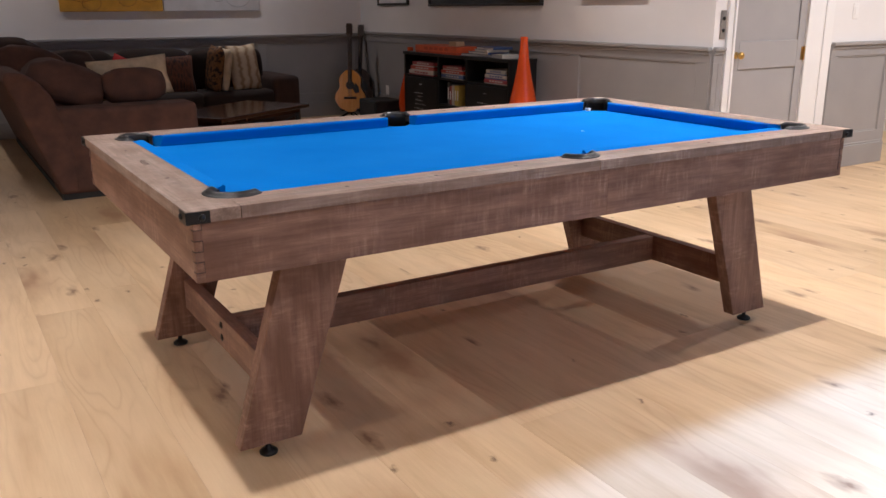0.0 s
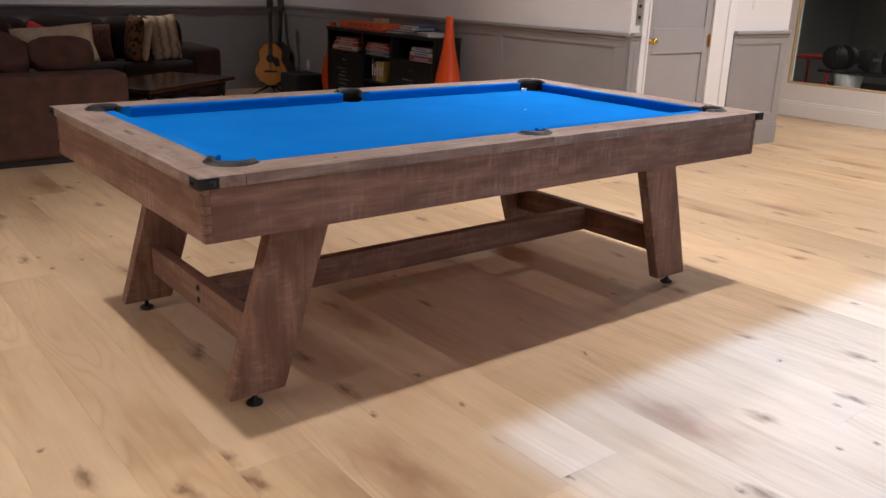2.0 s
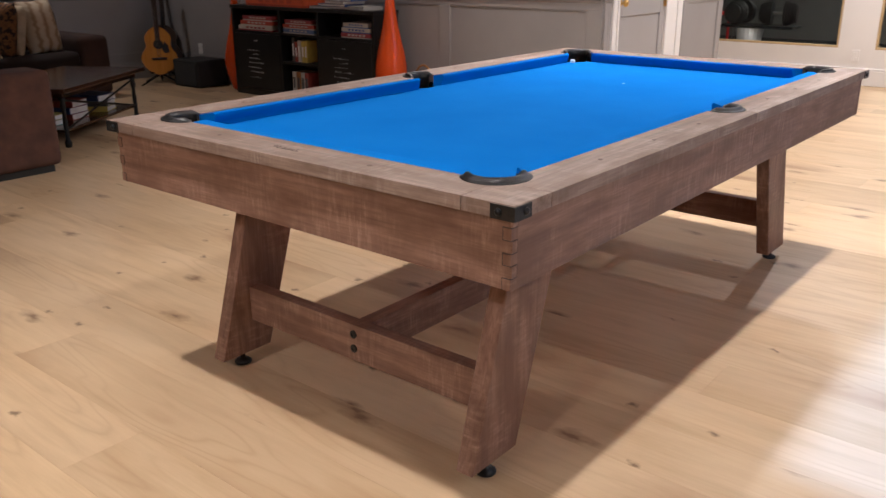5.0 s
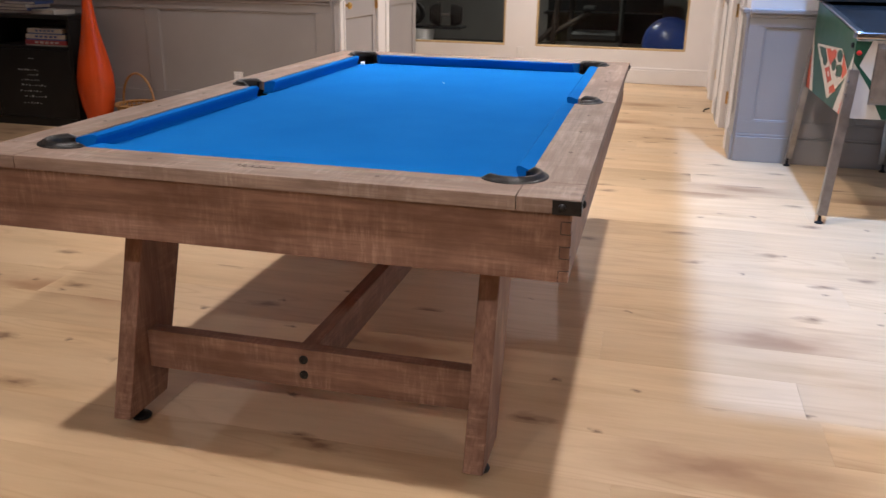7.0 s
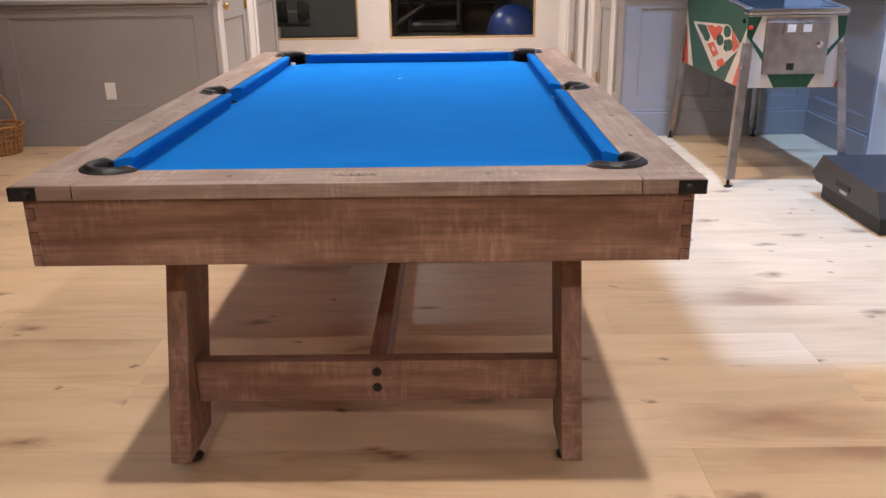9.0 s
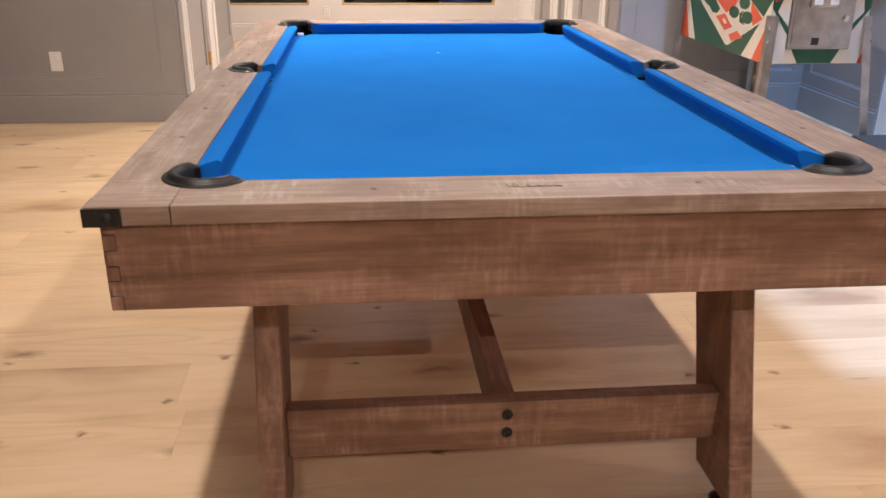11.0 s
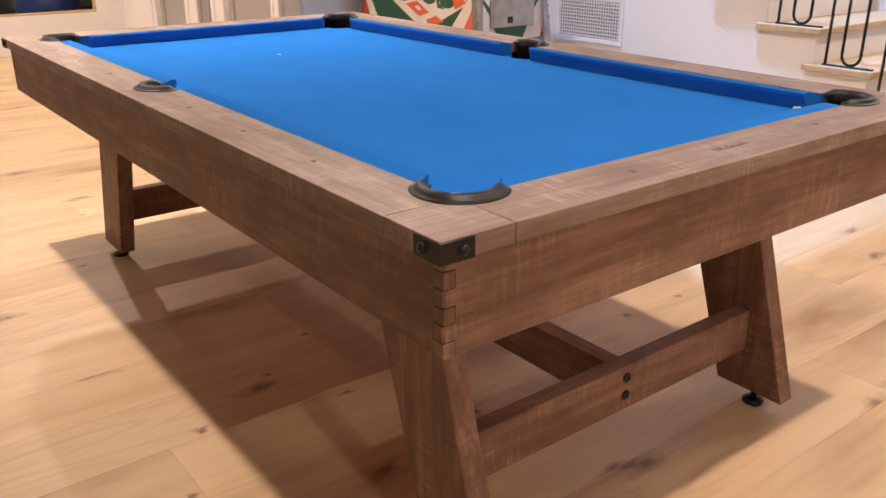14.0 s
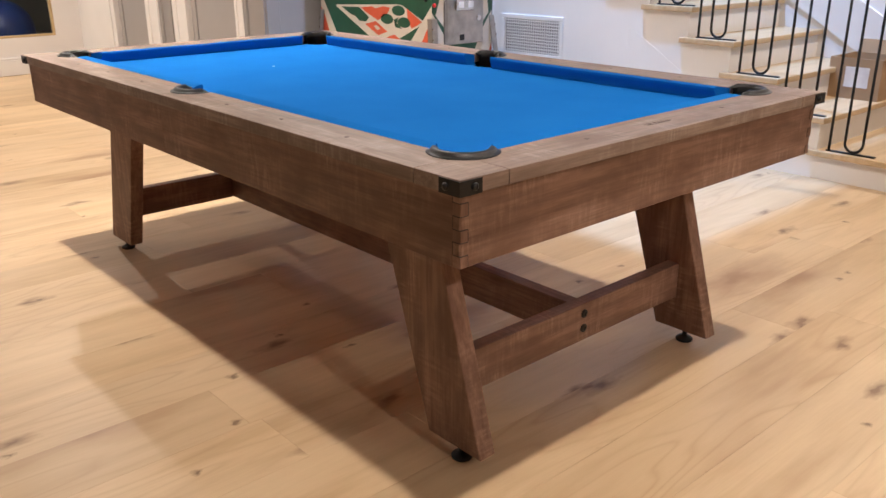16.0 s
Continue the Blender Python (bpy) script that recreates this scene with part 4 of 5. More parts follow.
def soft_box(name, parent, mat, x0, x1, y0, y1, z0, z1, r=0.06, label="", puff=0.0, m=None):
    bm = boxed(x0, x1, y0, y1, z0, z1, min(r, 0.48 * min(x1 - x0, y1 - y0, z1 - z0)), 4)
    c = Vector(((x0 + x1) / 2, (y0 + y1) / 2, (z0 + z1) / 2))
    if puff:
        bmesh.ops.subdivide_edges(bm, edges=[e for e in bm.edges if e.calc_length() > 0.12], cuts=3, use_grid_fill=True)
        for v in bm.verts:
            d = v.co - c
            a, b, e = d.x / (x1 - x0) * 2, d.y / (y1 - y0) * 2, d.z / (z1 - z0) * 2
            v.co += Vector((d.x * puff * (1 - b * b) * (1 - e * e), d.y * puff * (1 - a * a) * (1 - e * e), d.z * puff * (1 - a * a) * (1 - b * b)))
    if m is not None:
        moved(bm, m)
    return part(name, bm, mat, parent, label, True)


sofa = thing("corner_sofa", "large brown upholstered corner sofa with loose cushions", "sofa")
part("plinth", boxed(-1.06, -0.14, 3.53, 6.7, 0.0, 0.045), BLACK, sofa)
soft_box("end_arm", sofa, BROWN, -1.08, -0.09, 3.50, 3.80, 0.04, 0.625, 0.05)
soft_box("seat_base", sofa, BROWN, -1.02, -0.12, 3.75, 6.75, 0.04, 0.30, 0.03)
soft_box("seat_cushion", sofa, BROWN, -0.92, -0.09, 3.80, 5.2, 0.29, 0.46, 0.06, puff=0.15)
soft_box("seat_cushion", sofa, BROWN, -0.92, -0.09, 5.21, 6.6, 0.29, 0.46, 0.06, puff=0.15)
prof2 = [(-1.06, 0.05), (-1.20, 0.45), (-1.335, 0.83), (-1.31, 0.885), (-1.22, 0.875), (-1.13, 0.82), (-1.06, 0.73), (-1.02, 0.62), (-0.95, 0.30), (-0.95, 0.05)]
bm = moved(prism(prof2, -6.75, -3.49), Matrix.Rotation(radians(90), 4, "X"))
bmesh.ops.bevel(bm, geom=bm.edges[:], offset=0.03, segments=4, affect="EDGES", profile=0.6)
part("side_back", bm, BROWN, sofa, "", True)
soft_box("wall_base", sofa, DEEPSHADE, -0.1, 1.68, 6.0, 6.85, 0.04, 0.30, 0.03)
soft_box("wall_back", sofa, DEEPSHADE, -1.1, 1.42, 6.55, 6.88, 0.2, 0.80, 0.08)
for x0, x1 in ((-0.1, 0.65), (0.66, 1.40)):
    soft_box("wall_seat_cushion", sofa, DEEPSHADE, x0, x1, 5.95, 6.6, 0.29, 0.45, 0.05, puff=0.15)
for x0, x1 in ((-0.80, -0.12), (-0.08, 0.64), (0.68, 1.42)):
    soft_box("back_cushion", sofa, DEEPSHADE, x0, x1, 6.35, 6.62, 0.43, 0.86, 0.10, puff=0.12)
soft_box("right_arm", sofa, SHADEBROWN, 1.40, 1.70, 5.95, 6.85, 0.04, 0.58, 0.07)
for y0, y1 in ((3.9, 4.7), (4.72, 5.5), (5.52, 6.3)):
    soft_box("back_cushion", sofa, BROWN, -1.16, -0.80, y0, y1, 0.43, 0.88, 0.14, puff=0.25)


def pillow(name, label, mat, place, w, h, d, rx=0, ry=0, rz=0, group="sofa pillows"):
    bm = bmesh.new()
    n = 12
    grid = {}
    for s in (1, -1):
        for i in range(n + 1):
            for j in range(n + 1):
                u, v = -1 + 2 * i / n, -1 + 2 * j / n
                edge = max(0, (1 - u**4) * (1 - v**4)) ** 0.5
                pinch = 1 - 0.07 * (1 - abs(u * v))
                if s < 0 and (i in (0, n) or j in (0, n)):
                    grid[s, i, j] = grid[1, i, j]
                else:
                    grid[s, i, j] = bm.verts.new((u * w / 2 * pinch, s * d / 2 * edge, v * h / 2 * pinch))
    for s in (1, -1):
        for i in range(n):
            for j in range(n):
                q = (grid[s, i, j], grid[s, i + 1, j], grid[s, i + 1, j + 1], grid[s, i, j + 1])
                bm.faces.new(q if s < 0 else q[::-1])
    moved(bm, pose(*place, rx, ry, rz))
    return tagged(part(name, bm, mat, None, "", True), label, "pillow", group)


def plump(label, mat, place, w, h, d, rx, ry, rz, seed):
    """A slack, well-filled cushion: a squashed rounded block with sagging folds."""
    rnd = random.Random(seed)
    bm = bmesh.new()
    bmesh.ops.create_icosphere(bm, subdivisions=4, radius=1.0)
    folds = [(Vector((rnd.uniform(-1, 1), rnd.uniform(-1, 1), rnd.uniform(-1, 1))).normalized(), rnd.uniform(3, 6), rnd.uniform(0, 6)) for i in range(6)]
    for v in bm.verts:
        c = v.co.copy()
        q = Vector([math.copysign(abs(a) ** 0.62, a) for a in c])
        q *= 1 + sum(0.014 * math.sin(k * 2 * c.dot(u) + o) for u, k, o in folds)
        v.co = Vector((q.x * w / 2, q.y * d / 2 * (1 - 0.15 * c.z), q.z * h / 2 * (1 - 0.14 * c.x * c.x)))
    moved(bm, pose(*place, rx, ry, rz))
    return tagged(part("pillow", bm, mat, None, "", True), label, "pillow", "sofa pillows")


plump("large plump brown pillow slumped on the sofa arm", BROWN, (-0.91, 3.93, 0.735), 0.54, 0.34, 0.30, -32, 13, -10, 3)
plump("plump brown pillow leaning on the sofa back", BROWN, (-1.06, 4.42, 0.84), 0.50, 0.32, 0.30, -26, 10, -24, 5)
plump("plump brown pillow at the back of the sofa, coloured darker for shade", SHADEBROWN, (-1.14, 5.0, 0.885), 0.48, 0.34, 0.30, -22, 4, -30, 7)
plump("plump brown pillow at the back of the sofa, coloured darker for shade", SHADEBROWN, (-0.68, 5.35, 0.77), 0.46, 0.32, 0.26, -18, -4, 8, 9)
plump("square brown pillow standing on the sofa arm", BROWN, (-0.455, 3.86, 0.735), 0.47, 0.25, 0.20, -12, 0, 3, 11)
FLEECE = plain("cream_fleece", (0.55, 0.44, 0.30), 0.95, vary=0.2, scale=12, bump=0.4, fine=90)
pillow("pillow", "cream woven pillow with tufted corners on the sofa", FLEECE, (-0.42, 4.08, 0.775), 0.60, 0.30, 0.17, -14, -4, 5)
pillow("pillow", "small red pillow behind the cream one", plain("red_cloth", (0.45, 0.03, 0.03), 0.9), (-0.06, 6.15, 0.665), 0.3, 0.3, 0.12, -10, 25, 0)
STRIPE = Mat("rust_stripe_cloth", 0.9)
_w = STRIPE.noise(STRIPE.coords((20, 20, 1)), 1.5, 2)
STRIPE.colour(STRIPE.ramp(_w, [(0.35, (0.03, 0.012, 0.008)), (0.5, (0.12, 0.036, 0.016)), (0.65, (0.035, 0.017, 0.012))]))
pillow("pillow", "dark rust striped pillow on the sofa", STRIPE.m, (0.42, 6.22, 0.62), 0.45, 0.40, 0.15, -14)
LEOPARD = Mat("mottled_brown_cloth", 0.85)
_w = LEOPARD.noise(LEOPARD.coords(), 26.0, 2)
LEOPARD.colour(LEOPARD.ramp(_w, [(0.42, (0.03, 0.015, 0.008)), (0.55, (0.22, 0.09, 0.025)), (0.7, (0.10, 0.04, 0.015))]))
pillow("pillow", "mottled brown and black pillow with a pale back on the sofa", LEOPARD.m, (0.83, 6.12, 0.67), 0.30, 0.48, 0.13, -8, 4, -84)
pillow("pillow", "pale pillow leaning against the mottled one", FLEECE, (0.92, 6.14, 0.66), 0.30, 0.46, 0.10, -8, 6, -82)
SHELL = Mat("woven_cream_cloth", 0.9)
_w = SHELL.node("ShaderNodeTexWave", Scale=3.2, Distortion=3.0, Detail=2.0)
SHELL.link(SHELL.coords((1, 1, 4)), _w.inputs["Vector"])
SHELL.colour(SHELL.ramp(_w.outputs["Fac"], [(0.1, (0.30, 0.20, 0.12)), (0.35, (0.46, 0.36, 0.25)), (0.9, (0.52, 0.42, 0.30))]))
pillow("pillow", "cream pillow with brown woven bands on the sofa", SHELL.m, (1.15, 6.14, 0.67), 0.34, 0.49, 0.18, -10, -3, 10)

# ---- coffee table ----
MAHOG = Mat("dark_polished_wood", 0.18)
_g = MAHOG.noise(MAHOG.coords((2, 16, 4)), 2.0, 5)
MAHOG.colour(MAHOG.ramp(_g, [(0.3, (0.030, 0.012, 0.007)), (0.7, (0.065, 0.028, 0.016))]))
MAHOG = MAHOG.m
ct = thing("coffee_table", "dark polished wooden coffee table with X-braced iron legs", "table", at=pose(0.56, 4.66, 0, 0, 0, 33))
part("tabletop", boxed(-0.62, 0.62, -0.36, 0.36, 0.385, 0.42, 0.012, 3), MAHOG, ct)
part("apron", boxed(-0.55, 0.55, -0.30, 0.30, 0.345, 0.385, 0.004), MAHOG, ct)
for sx in (1, -1):
    for sy in (1, -1):
        leg = lathe([(0.022, 0.0), (0.026, 0.03), (0.014, 0.06), (0.017, 0.18), (0.012, 0.25), (0.022, 0.29), (0.016, 0.32), (0.024, 0.345)], 12, None, (sx * 0.53, sy * 0.28))
        part("leg", leg, IRON, ct, "", True)
    part("brace", tube([(-0.53, sx * 0.28, 0.12), (0.53, sx * 0.28, 0.33)], 0.008, 6), IRON, ct)
    part("brace", tube([(-0.53, sx * 0.28, 0.33), (0.53, sx * 0.28, 0.12)], 0.008, 6), IRON, ct)
part("shelf", boxed(-0.52, 0.52, -0.27, 0.27, 0.10, 0.118, 0.003), MAHOG, ct)
rng = random.Random(5)
BOOKC = [plain("book_cover", c, 0.5) for c in ((0.28, 0.05, 0.04), (0.05, 0.22, 0.22), (0.5, 0.48, 0.44), (0.05, 0.08, 0.2), (0.35, 0.14, 0.04), (0.08, 0.08, 0.08), (0.55, 0.42, 0.1))]


def book(m, w, d, h, cover, label="hardback book lying in a stack", group="books"):
    b = thing("book", label, "book", group, m)
    part("cover", boxed(-w / 2, w / 2, -d / 2, d / 2, 0, 0.003), cover, b)
    part("cover", boxed(-w / 2, w / 2, -d / 2, d / 2, h - 0.003, h), cover, b)
    part("spine", boxed(-w / 2, -w / 2 + 0.004, -d / 2, d / 2, 0.003, h - 0.003), cover, b)
    part("page_block", boxed(-w / 2 + 0.006, w / 2 - 0.005, -d / 2 + 0.005, d / 2 - 0.005, 0.003, h - 0.003), PAPER, b)


ctm = pose(0.56, 4.66, 0, 0, 0, 33)
for px, py, nb in ((0.30, -0.05, 3), (-0.05, 0.0, 3), (-0.33, 0.02, 2)):
    z = 0.118
    for i in range(nb):
        h = rng.uniform(0.025, 0.05)
        book(ctm @ pose(px, py, z, 0, 0, rng.uniform(-15, 15)), 0.2, 0.28, h, BOOKC[rng.randrange(7)], "book in a stack on the coffee table's shelf")
        z += h

# ---- guitars ----
SPRUCE = Mat("amber_spruce", 0.12)
_g = SPRUCE.noise(SPRUCE.coords((60, 4, 2)), 1.0, 3)
SPRUCE.colour(SPRUCE.ramp(_g, [(0.3, (0.50, 0.20, 0.035)), (0.7, (0.60, 0.26, 0.055))]))
SPRUCE = SPRUCE.m
ROSE = plain("dark_rosewood", (0.035, 0.018, 0.012), 0.35)


def guitar(place, turn, top, label, tilt=8):
    m = pose(*place, -tilt, 0, turn)
    g = thing("acoustic_guitar", label, "guitar", "guitars", m)

    def outline(s=1.0):
        pts = []
        for i in range(40):
            a = 2 * math.pi * i / 40
            z = math.cos(a)
            w = 0.195 - 0.045 * (z + 1) / 2 - 0.055 * math.exp(-((z - 0.18) / 0.30) ** 2)
            pts.append((s * w * math.sin(a) * (1.0 + 0.12 * (1 - z * z)), 0.25 - 0.25 * s * -z))
        return pts

    flat = Matrix.Rotation(radians(90), 4, "X")
    part("body", moved(prism(outline(), -0.10, 0), flat), ROSE, g)
    part("soundboard", moved(prism(outline(0.985), 0, 0.004, 0.001), flat), top, g, "glossy soundboard")
    part("soundhole", moved(lathe([(0.05, 0.0042), (0.05, 0.005)], 24, None, (0, 0.315)), flat), BLACK, g)
    part("pickguard", moved(prism([(0.03, 0.27), (0.06, 0.22), (0.11, 0.23), (0.10, 0.30), (0.06, 0.345), (0.052, 0.31)], 0.0045, 0.006), flat), BLACK, g)
    part("bridge", boxed(-0.075, 0.075, -0.013, -0.004, 0.155, 0.18, 0.003), ROSE, g)
    part("neck", boxed(-0.024, 0.024, -0.014, 0.012, 0.36, 0.86, 0.006), ROSE, g)
    part("headstock", moved(prism([(-0.026, 0.86), (0.026, 0.86), (0.036, 0.90), (0.034, 1.02), (-0.034, 1.02), (-0.036, 0.90)], -0.006, 0.012), flat), ROSE, g)
    for i in range(3):
        for s in (1, -1):
            part("tuning_peg", boxed(s * 0.035 - 0.012, s * 0.035 + 0.012, -0.006, 0.004, 0.90 + i * 0.04, 0.912 + i * 0.04, 0.003), CHROME, g)
    for i in range(6):
        part("string", tube([(-0.0175 + i * 0.007, -0.013, 0.168), (-0.0175 + i * 0.007, -0.017, 0.9)], 0.0008, 4), CHROME, g)
    return g


def stand(x, y, turn):
    s = thing("guitar_stand", "black tubular guitar stand on the floor", "stand", "guitar stands", pose(x, y, 0, 0, 0, turn))
    part("stem", tube([(0, 0.06, 0.05), (0, 0.12, 0.72)], 0.01), IRON, s)
    for dx in (-0.2, 0.2):
        part("leg", tube([(0, 0.06, 0.1), (dx, -0.12, 0.0)], 0.009), IRON, s)
        part("arm", tube([(0, 0.06, 0.12), (dx * 0.5, -0.02, 0.115), (dx * 0.5, -0.10, 0.14)], 0.008), IRON, s)
    part("leg", tube([(0, 0.06, 0.1), (0, 0.28, 0.0)], 0.009), IRON, s)


guitar((2.48, 6.38, 0.09), -34, SPRUCE, "amber acoustic guitar resting on a stand")
stand(2.48, 6.38, -34)
guitar((2.70, 6.62, 0.09), -40, ROSE, "dark guitar standing behind the amber one", 15)
stand(2.70, 6.62, -40)
amp = thing("small_amplifier", "small black amplifier cabinet on the floor", "amplifier")
part("body", boxed(2.5, 2.85, 5.75, 6.18, 0.0, 0.27, 0.012), BLACK, amp)
part("grille_cloth", boxed(2.494, 2.5, 5.78, 6.15, 0.03, 0.24), plain("black_grille_cloth", (0.03, 0.03, 0.03), 0.95, fine=500), amp)

# ---- shelf with games ----
SHX, SHB, SY0, SY1, SH = 2.60, 2.90, 3.37, 5.26, 0.835
BLKW = plain("black_stained_wood", (0.010, 0.009, 0.009), 0.38, vary=0.3)
shelf = thing("shelf_unit", "black wooden shelf unit with two chalked doors", "shelf")
part("top", boxed(SHX - 0.01, SHB, SY0 - 0.01, SY1 + 0.01, SH - 0.03, SH, 0.003), BLKW, shelf)
part("base", boxed(SHX, SHB, SY0, SY1, 0.0, 0.06), BLKW, shelf)
part("back", boxed(SHB - 0.01, SHB, SY0, SY1, 0.06, SH - 0.03), BLKW, shelf)
for y in (SY0 + 0.014, 4.06, 4.57, SY1 - 0.014):
    part("upright", boxed(SHX, SHB - 0.01, y - 0.014, y + 0.014, 0.06, SH - 0.03), BLKW, shelf)
part("shelf_board", boxed(SHX, SHB - 0.01, SY0 + 0.03, SY1 - 0.03, 0.585, 0.605), BLKW, shelf)
part("shelf_board", boxed(SHX, SHB - 0.01, 4.08, 4.55, 0.33, 0.35), BLKW, shelf)
CHALK = plain("chalk", (0.45, 0.45, 0.44), 0.9)
for y0, y1 in ((SY0 + 0.03, 4.045), (4.585, SY1 - 0.03)):
    door = part("door", boxed(SHX - 0.004, SHX + 0.012, y0, y1, 0.065, 0.58, 0.002), BLKW, shelf)
    bm = bmesh.new()
    for i, (z, w) in enumerate(((0.51, 0.08), (0.42, 0.20), (0.385, 0.12), (0.345, 0.18), (0.305, 0.24), (0.26, 0.2), (0.22, 0.22), (0.17, 0.18))):
        yy = (y0 + y1) / 2 + (0.06 if i % 2 else 0.03)
        for k in range(int(w / 0.028)):
            box(bm, SHX - 0.0052, SHX - 0.004, yy - w / 2 + k * 0.028, yy - w / 2 + k * 0.028 + rng.uniform(0.008, 0.02), z, z + rng.uniform(0.003, 0.012))
    tagged(part("chalk_marks", bm, CHALK, door, "illegible chalk strokes"), kind="stuff")


def game(y, z, w, d, h, cover, mark, label="board game box lying on the shelf unit", x=None):
    x = x if x is not None else SHX + 0.14
    b = thing("game_box", label, "game box", "board games", pose(x, y, z, 0, 0, rng.uniform(-3, 3)))
    part("tray", boxed(-d / 2 + 0.003, d / 2 - 0.003, -w / 2 + 0.003, w / 2 - 0.003, 0, h * 0.8), mark, b)
    part("lid", boxed(-d / 2, d / 2, -w / 2, w / 2, h * 0.25, h, 0.002), cover, b)
    bm = bmesh.new()
    for k in range(5):
        box(bm, -d / 2 - 0.001, -d / 2, -w * 0.3 + k * w * 0.12, -w * 0.3 + k * w * 0.12 + w * 0.08, h * 0.45, h * 0.8)
    part("lettering", bm, mark, b)


GC = [plain("game_cover", c, 0.4) for c in ((0.42, 0.06, 0.04), (0.06, 0.10, 0.28), (0.5, 0.46, 0.42), (0.30, 0.05, 0.06), (0.10, 0.16, 0.34), (0.40, 0.18, 0.06))]
z = 0.605
for i, (w, c, k) in enumerate(((0.50, 2, 3), (0.48, 0, 2), (0.44, 3, 2))):
    game(4.93 - i * 0.02, z, w, 0.26, 0.045, GC[c], GC[k])
    z += 0.0455
z = 0.605
for w, c, k in ((0.44, 4, 2), (0.42, 0, 2), (0.36, 3, 2)):
    game(4.33, z, w, 0.25, 0.04, GC[c], GC[k])
    z += 0.0405
z = 0.605
for w, c, k in ((0.36, 3, 2), (0.34, 2, 1), (0.3, 2, 4)):
    game(3.60, z, w, 0.25, 0.042, GC[c], GC[k])
    z += 0.0425
for y, c in ((4.44, 5), (4.40, 0), (4.36, 2), (4.31, 6), (4.27, 6)):
    bk = thing("book", "upright book on the lower shelf", "book", "shelf books", pose(SHX + 0.12, y, 0.35))
    hh = rng.uniform(0.18, 0.22)
    part("cover", boxed(-0.08, 0.08, -0.018, 0.018, 0, hh, 0.002), BOOKC[c], bk)
    part("title_bars", boxed(-0.081, -0.08, -0.01, 0.01, 0.05, hh - 0.05), PAPER, bk)
for y, c in ((4.45, 2), (4.39, 4), (4.33, 2), (4.28, 0)):
    bk = thing("book", "upright book on the lower shelf", "book", "shelf books", pose(SHX + 0.12, y, 0.06))
    part("cover", boxed(-0.08, 0.08, -0.024, 0.024, 0, 0.2, 0.002), BOOKC[c], bk)
    part("title_bars", boxed(-0.081, -0.08, -0.014, 0.014, 0.05, 0.15), BOOKC[5], bk)
game(4.62, SH, 0.85, 0.26, 0.075, plain("orange_card", (0.60, 0.10, 0.03), 0.5), plain("dull_orange", (0.45, 0.07, 0.03), 0.6), "long flat orange box on top of the shelf unit", SHX + 0.13)
wood_block = part("wooden_block", boxed(2.66, 2.76, 4.33, 4.46, SH + 0.0755, SH + 0.12, 0.004), LIGHTOAK)
tagged(wood_block, "small pale wooden block on the orange box", "block")
z = SH
for i, (w, c) in enumerate(((0.44, 5), (0.36, 3), (0.30, 2), (0.26, 3))):
    book(pose(2.74, 3.95 - 0.05 * i, z, 0, 0, 90 + rng.uniform(-12, 12)), w, 0.22, 0.022, BOOKC[c], "magazine or thin book in a stack on the shelf unit")
    z += 0.0225
book(pose(2.74, 3.62, SH, 0, 0, 80), 0.28, 0.2, 0.03, BOOKC[2], "thin pale book lying on the shelf unit")

# ---- tall vases and basket ----
GLAZE = plain("orange_glaze", (0.62, 0.075, 0.012), 0.09, vary=0.1, scale=4, bump=0.55, fine=26)


def vase(x, y, tall=1.0):
    prof = [(0.062, 0.0), (0.078, 0.012), (0.098, 0.08), (0.125, 0.18), (0.143, 0.30), (0.140, 0.40), (0.118, 0.52), (0.088, 0.64), (0.062, 0.76), (0.045, 0.88), (0.036, 0.97), (0.034, 1.03), (0.028, 1.03), (0.03, 0.96)]
    v = part("floor_vase", lathe([(r * 0.94, z * tall) for r, z in prof], 40, None, (x, y)), GLAZE, None, "", True)
    tagged(v, "tall glossy orange bottle-shaped floor vase", "vase", "floor vases")


vase(2.66, 3.24)
vase(2.765, 5.42, 0.84)
WICKER = plain("honey_wicker", (0.36, 0.18, 0.06), 0.6, vary=0.3, scale=40)
bx, by = 2.70, 2.915
basket = thing("wicker_basket", "round honey-coloured wicker basket with a hoop handle", "basket")
for i in range(26):
    a0 = 2 * math.pi * i / 26
    part("stave", tube([(bx + 0.12 * math.cos(a0), by + 0.12 * math.sin(a0), 0.004), (bx + 0.155 * math.cos(a0), by + 0.155 * math.sin(a0), 0.19)], 0.007, 5), WICKER, basket)
part("bottom", lathe([(0.12, 0.0), (0.12, 0.01)], 24, None, (bx, by)), WICKER, basket)
for k, z in enumerate((0.03, 0.065, 0.10, 0.135, 0.17, 0.195)):
    r = 0.12 + 0.035 * z / 0.19 + (0.008 if k == 5 else 0)
    ring = [(bx + (r + 0.004 * (-1) ** i) * math.cos(2 * math.pi * i / 52), by + (r + 0.004 * (-1) ** i) * math.sin(2 * math.pi * i / 52), z) for i in range(53)]
    part("weave" if k < 5 else "rim", tube(ring, 0.006 if k < 5 else 0.012, 5), WICKER, basket)
hoop = [(bx + 0.05 * math.cos(radians(a)), by + 0.165 * math.cos(radians(a)), 0.19 + 0.235 * math.sin(radians(a))) for a in range(0, 181, 12)]
part("handle", tube(hoop, 0.009, 6), WICKER, basket, "", True)
stopper = part("door_stop", tube([(5.05, HALLY + 0.05, 0.035), (5.05, HALLY + 0.09, 0.022), (5.05, HALLY + 0.10, 0.0)], 0.007, 8), IRON)
tagged(stopper, "small dark door stop on the hall floor", "door stop")

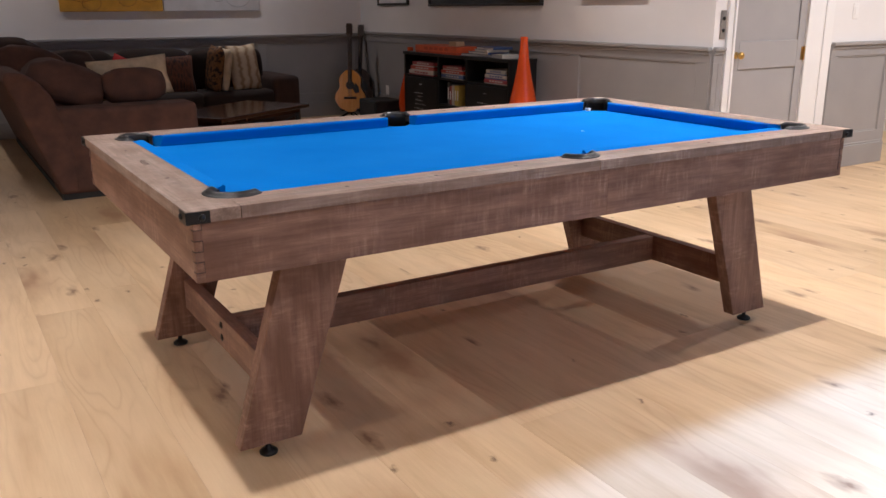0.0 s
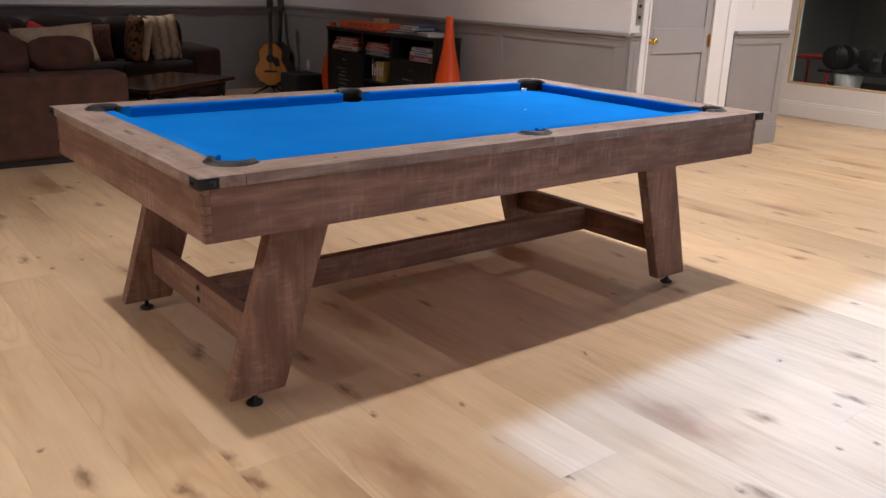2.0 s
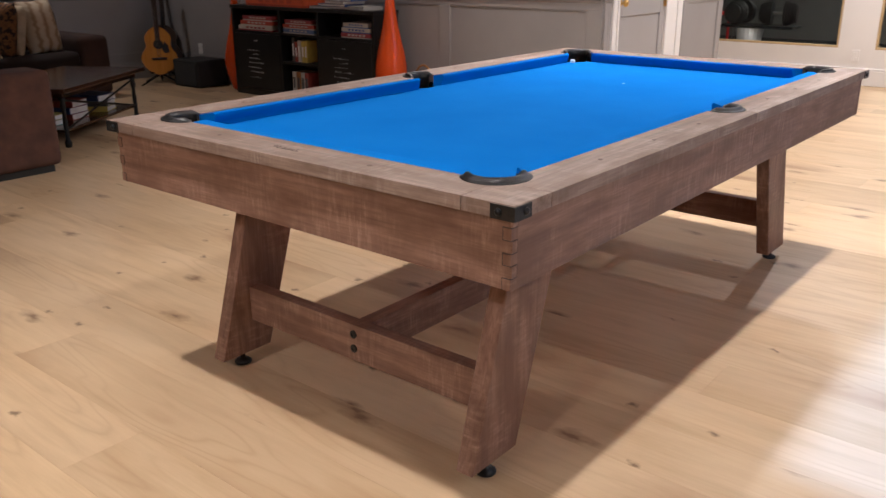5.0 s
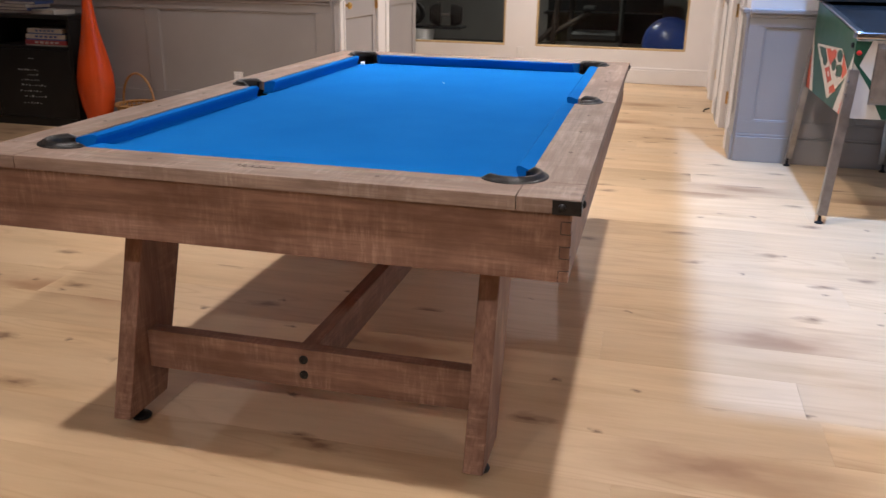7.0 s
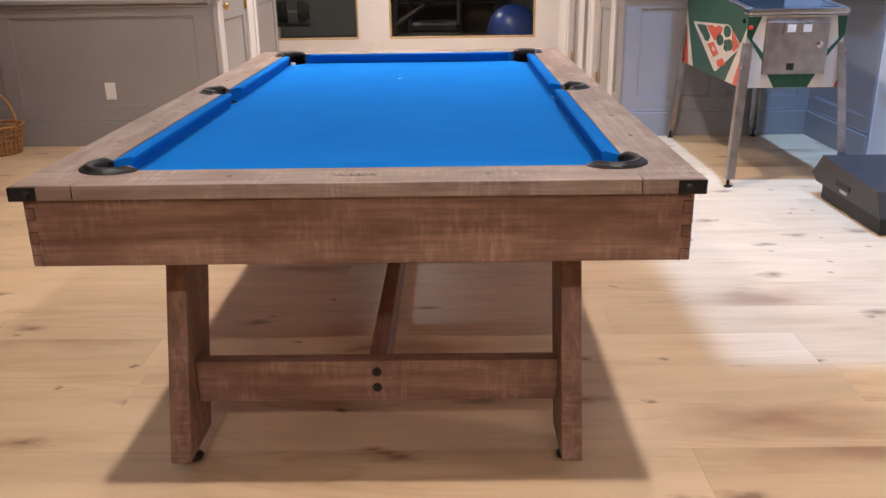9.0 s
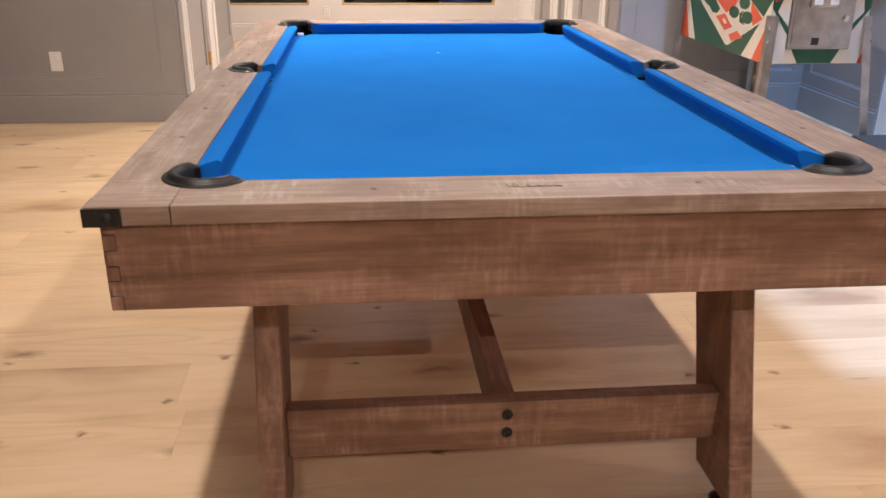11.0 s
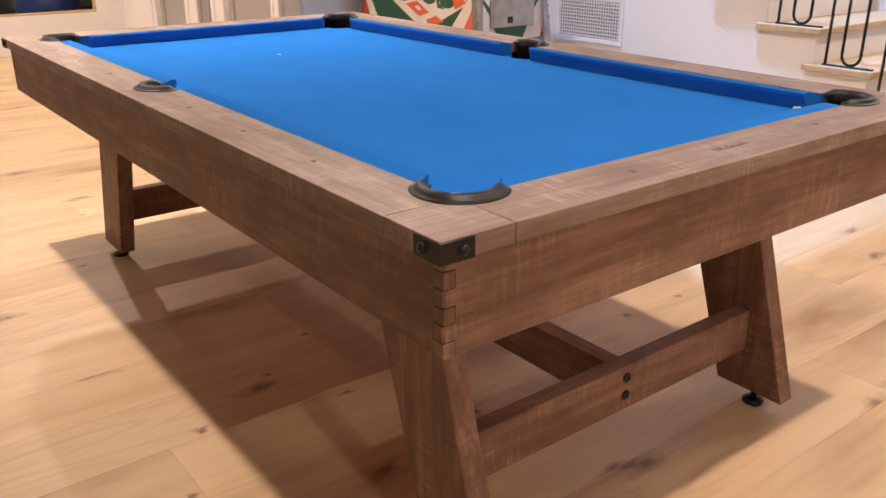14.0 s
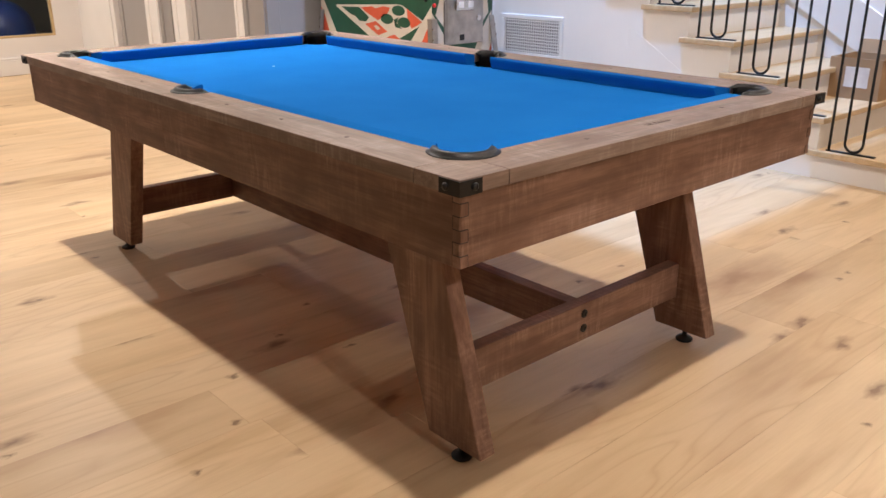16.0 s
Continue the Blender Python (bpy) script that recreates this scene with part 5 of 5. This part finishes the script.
# ---- gym behind the glass ----
ball = part("exercise_ball", lathe([(max(0.001, 0.33 * math.sin(math.pi * i / 20)), 0.33 - 0.33 * math.cos(math.pi * i / 20)) for i in range(21)], 36, None, (8.05, -1.0), False), plain("blue_vinyl", (0.012, 0.035, 0.17), 0.3), None, "", True)
tagged(ball, "large shiny blue exercise ball", "ball")
tm = thing("treadmill", "black treadmill in the dim gym", "treadmill")
part("deck", boxed(8.3, 9.9, -0.35, 0.4, 0.06, 0.2, 0.02), BLACK, tm)
for y in (-0.33, 0.38):
    part("upright", tube([(9.6, y, 0.15), (9.85, y, 1.35)], 0.04), BLACK, tm)
    part("handle", tube([(9.75, y, 1.1), (9.2, y, 1.0)], 0.025), BLACK, tm)
    part("foot", boxed(8.4, 9.8, y - 0.02, y + 0.02, 0.0, 0.06), BLACK, tm)
part("console", boxed(9.75, 9.9, -0.35, 0.4, 1.2, 1.5, 0.03), BLACK, tm)
part("motor_hood", boxed(9.45, 9.95, -0.32, 0.37, 0.2, 0.34, 0.04), BLACK, tm)
def dumbbell(m):
    d = thing("dumbbell", "black adjustable dumbbell with round weight plates", "dumbbell", "adjustable dumbbells", m)
    part("handle", tube([(0, -0.07, 0), (0, 0.07, 0)], 0.017, 10), STEEL, d)
    for s in (1, -1):
        for i, r in enumerate((0.135, 0.135, 0.128, 0.118, 0.10)):
            y = s * (0.075 + i * 0.028)
            part("plate", moved(lathe([(r - 0.006, -0.012), (r, -0.008), (r, 0.008), (r - 0.006, 0.012)], 24), pose(0, y, 0, 90)), RUBBER, d)


weights = thing("dumbbell_stand", "pale grey stand carrying two adjustable dumbbells", "stand")
part("pedestal", lathe([(0.10, 0.03), (0.115, 0.2), (0.16, 0.47)], 20, None, (7.46, 2.0)), PAPER, weights)
part("foot", boxed(7.28, 7.68, 1.78, 2.22, 0.0, 0.03, 0.008), PAPER, weights)
part("tray", boxed(7.3, 7.66, 1.48, 2.3, 0.47, 0.502, 0.01), IRON, weights)
dumbbell(pose(7.48, 1.70, 0.637, 0, 0, 8))
dumbbell(pose(7.48, 2.14, 0.637, 0, 0, 84))
bike = thing("exercise_bike", "dark exercise bike in the dim gym", "exercise bike")
RUST = plain("dull_dark_metal", (0.025, 0.018, 0.015), 0.5)
part("post", tube([(9.5, 0.50, 1.25), (9.5, 0.58, 0.55), (9.5, 0.62, 0.06)], 0.045, 10), RUST, bike)
part("brace", tube([(9.5, 0.60, 0.38), (9.5, 0.95, 0.05)], 0.04, 8), RUST, bike)
part("brace", tube([(9.5, 0.60, 0.30), (9.5, 0.10, 0.62)], 0.035, 8), RUST, bike)
part("base", tube([(9.5, 1.05, 0.03), (9.5, -0.1, 0.03)], 0.03, 8), BLACK, bike)
part("saddle", boxed(9.4, 9.6, 0.02, 0.2, 0.62, 0.7, 0.03, 2), BLACK, bike)
dbell = thing("dumbbell_rack", "dark rack with dumbbells against the gym wall", "rack")
part("frame", boxed(10.6, 11.2, -0.9, 0.9, 0.0, 0.06), IRON, dbell)
part("shelf", boxed(10.65, 11.1, -0.9, 0.9, 0.5, 0.54), IRON, dbell)
part("upright", boxed(11.1, 11.16, -0.9, 0.9, 0.06, 0.9), IRON, dbell)
st = thing("red_stool", "low red metal stool in the gym", "stool")
part("seat", boxed(8.4, 8.8, 2.75, 3.25, 0.52, 0.56, 0.01), REDP, st)
for dx in (8.42, 8.78):
    for dy in (2.77, 3.23):
        part("leg", tube([(dx, dy, 0), (dx, dy, 0.52)], 0.018), REDP, st)
part("rung", tube([(8.42, 2.77, 0.2), (8.42, 3.23, 0.2)], 0.014), REDP, st)


gw = structure(new("window_gym"), "pale lit opening in the gym's far wall")
part("pane", boxed(11.46, 11.49, 0.6, 1.9, 0.72, 2.1), PALE, gw)
part("pane", boxed(11.46, 11.49, 2.3, 3.4, 0.72, 2.1), PALE, gw)

# ---- floor planks ----
floor = bpy.data.objects["floor"]
PW, GAP = 0.238, 0.0003
rng = random.Random(11)
shared = {}


def plank_mesh(length):
    key = round(length, 3)
    if key not in shared:
        bm = bmesh.new()
        w, l, b = PW / 2 - GAP / 2, length / 2 - GAP / 2, 0.0004
        rows = [[bm.verts.new((sx * ww, sy * ll, z)) for sx, sy in ((-1, -1), (1, -1), (1, 1), (-1, 1))] for ww, ll, z in ((w, l, -0.012), (w, l, -b), (w - b, l - b, 0.0))]
        for lo, hi in zip(rows, rows[1:]):
            for i in range(4):
                bm.faces.new((lo[i], lo[(i + 1) % 4], hi[(i + 1) % 4], hi[i]))
        bm.faces.new(rows[-1])
        me = bpy.data.meshes.new("plank")
        bm.to_mesh(me)
        bm.free()
        me.materials.append(OAK)
        shared[key] = me
    return shared[key]


x = -0.075 + PW / 2 - 19 * PW
while x < WINX + 0.1:
    y = SOUTH - rng.uniform(0.0, 2.0)
    while y < NORTH:
        length = 2.2
        lo, hi = max(y, SOUTH), min(y + length, NORTH)
        if hi - lo > 0.15 and not (x > 3.2 and (hi < HALLY - 0.1 or lo > 3.1)):
            ob = new("plank", plank_mesh(hi - lo))
            ob.location, ob.parent = (x, (lo + hi) / 2, 0), floor
        y += length
    x += PW
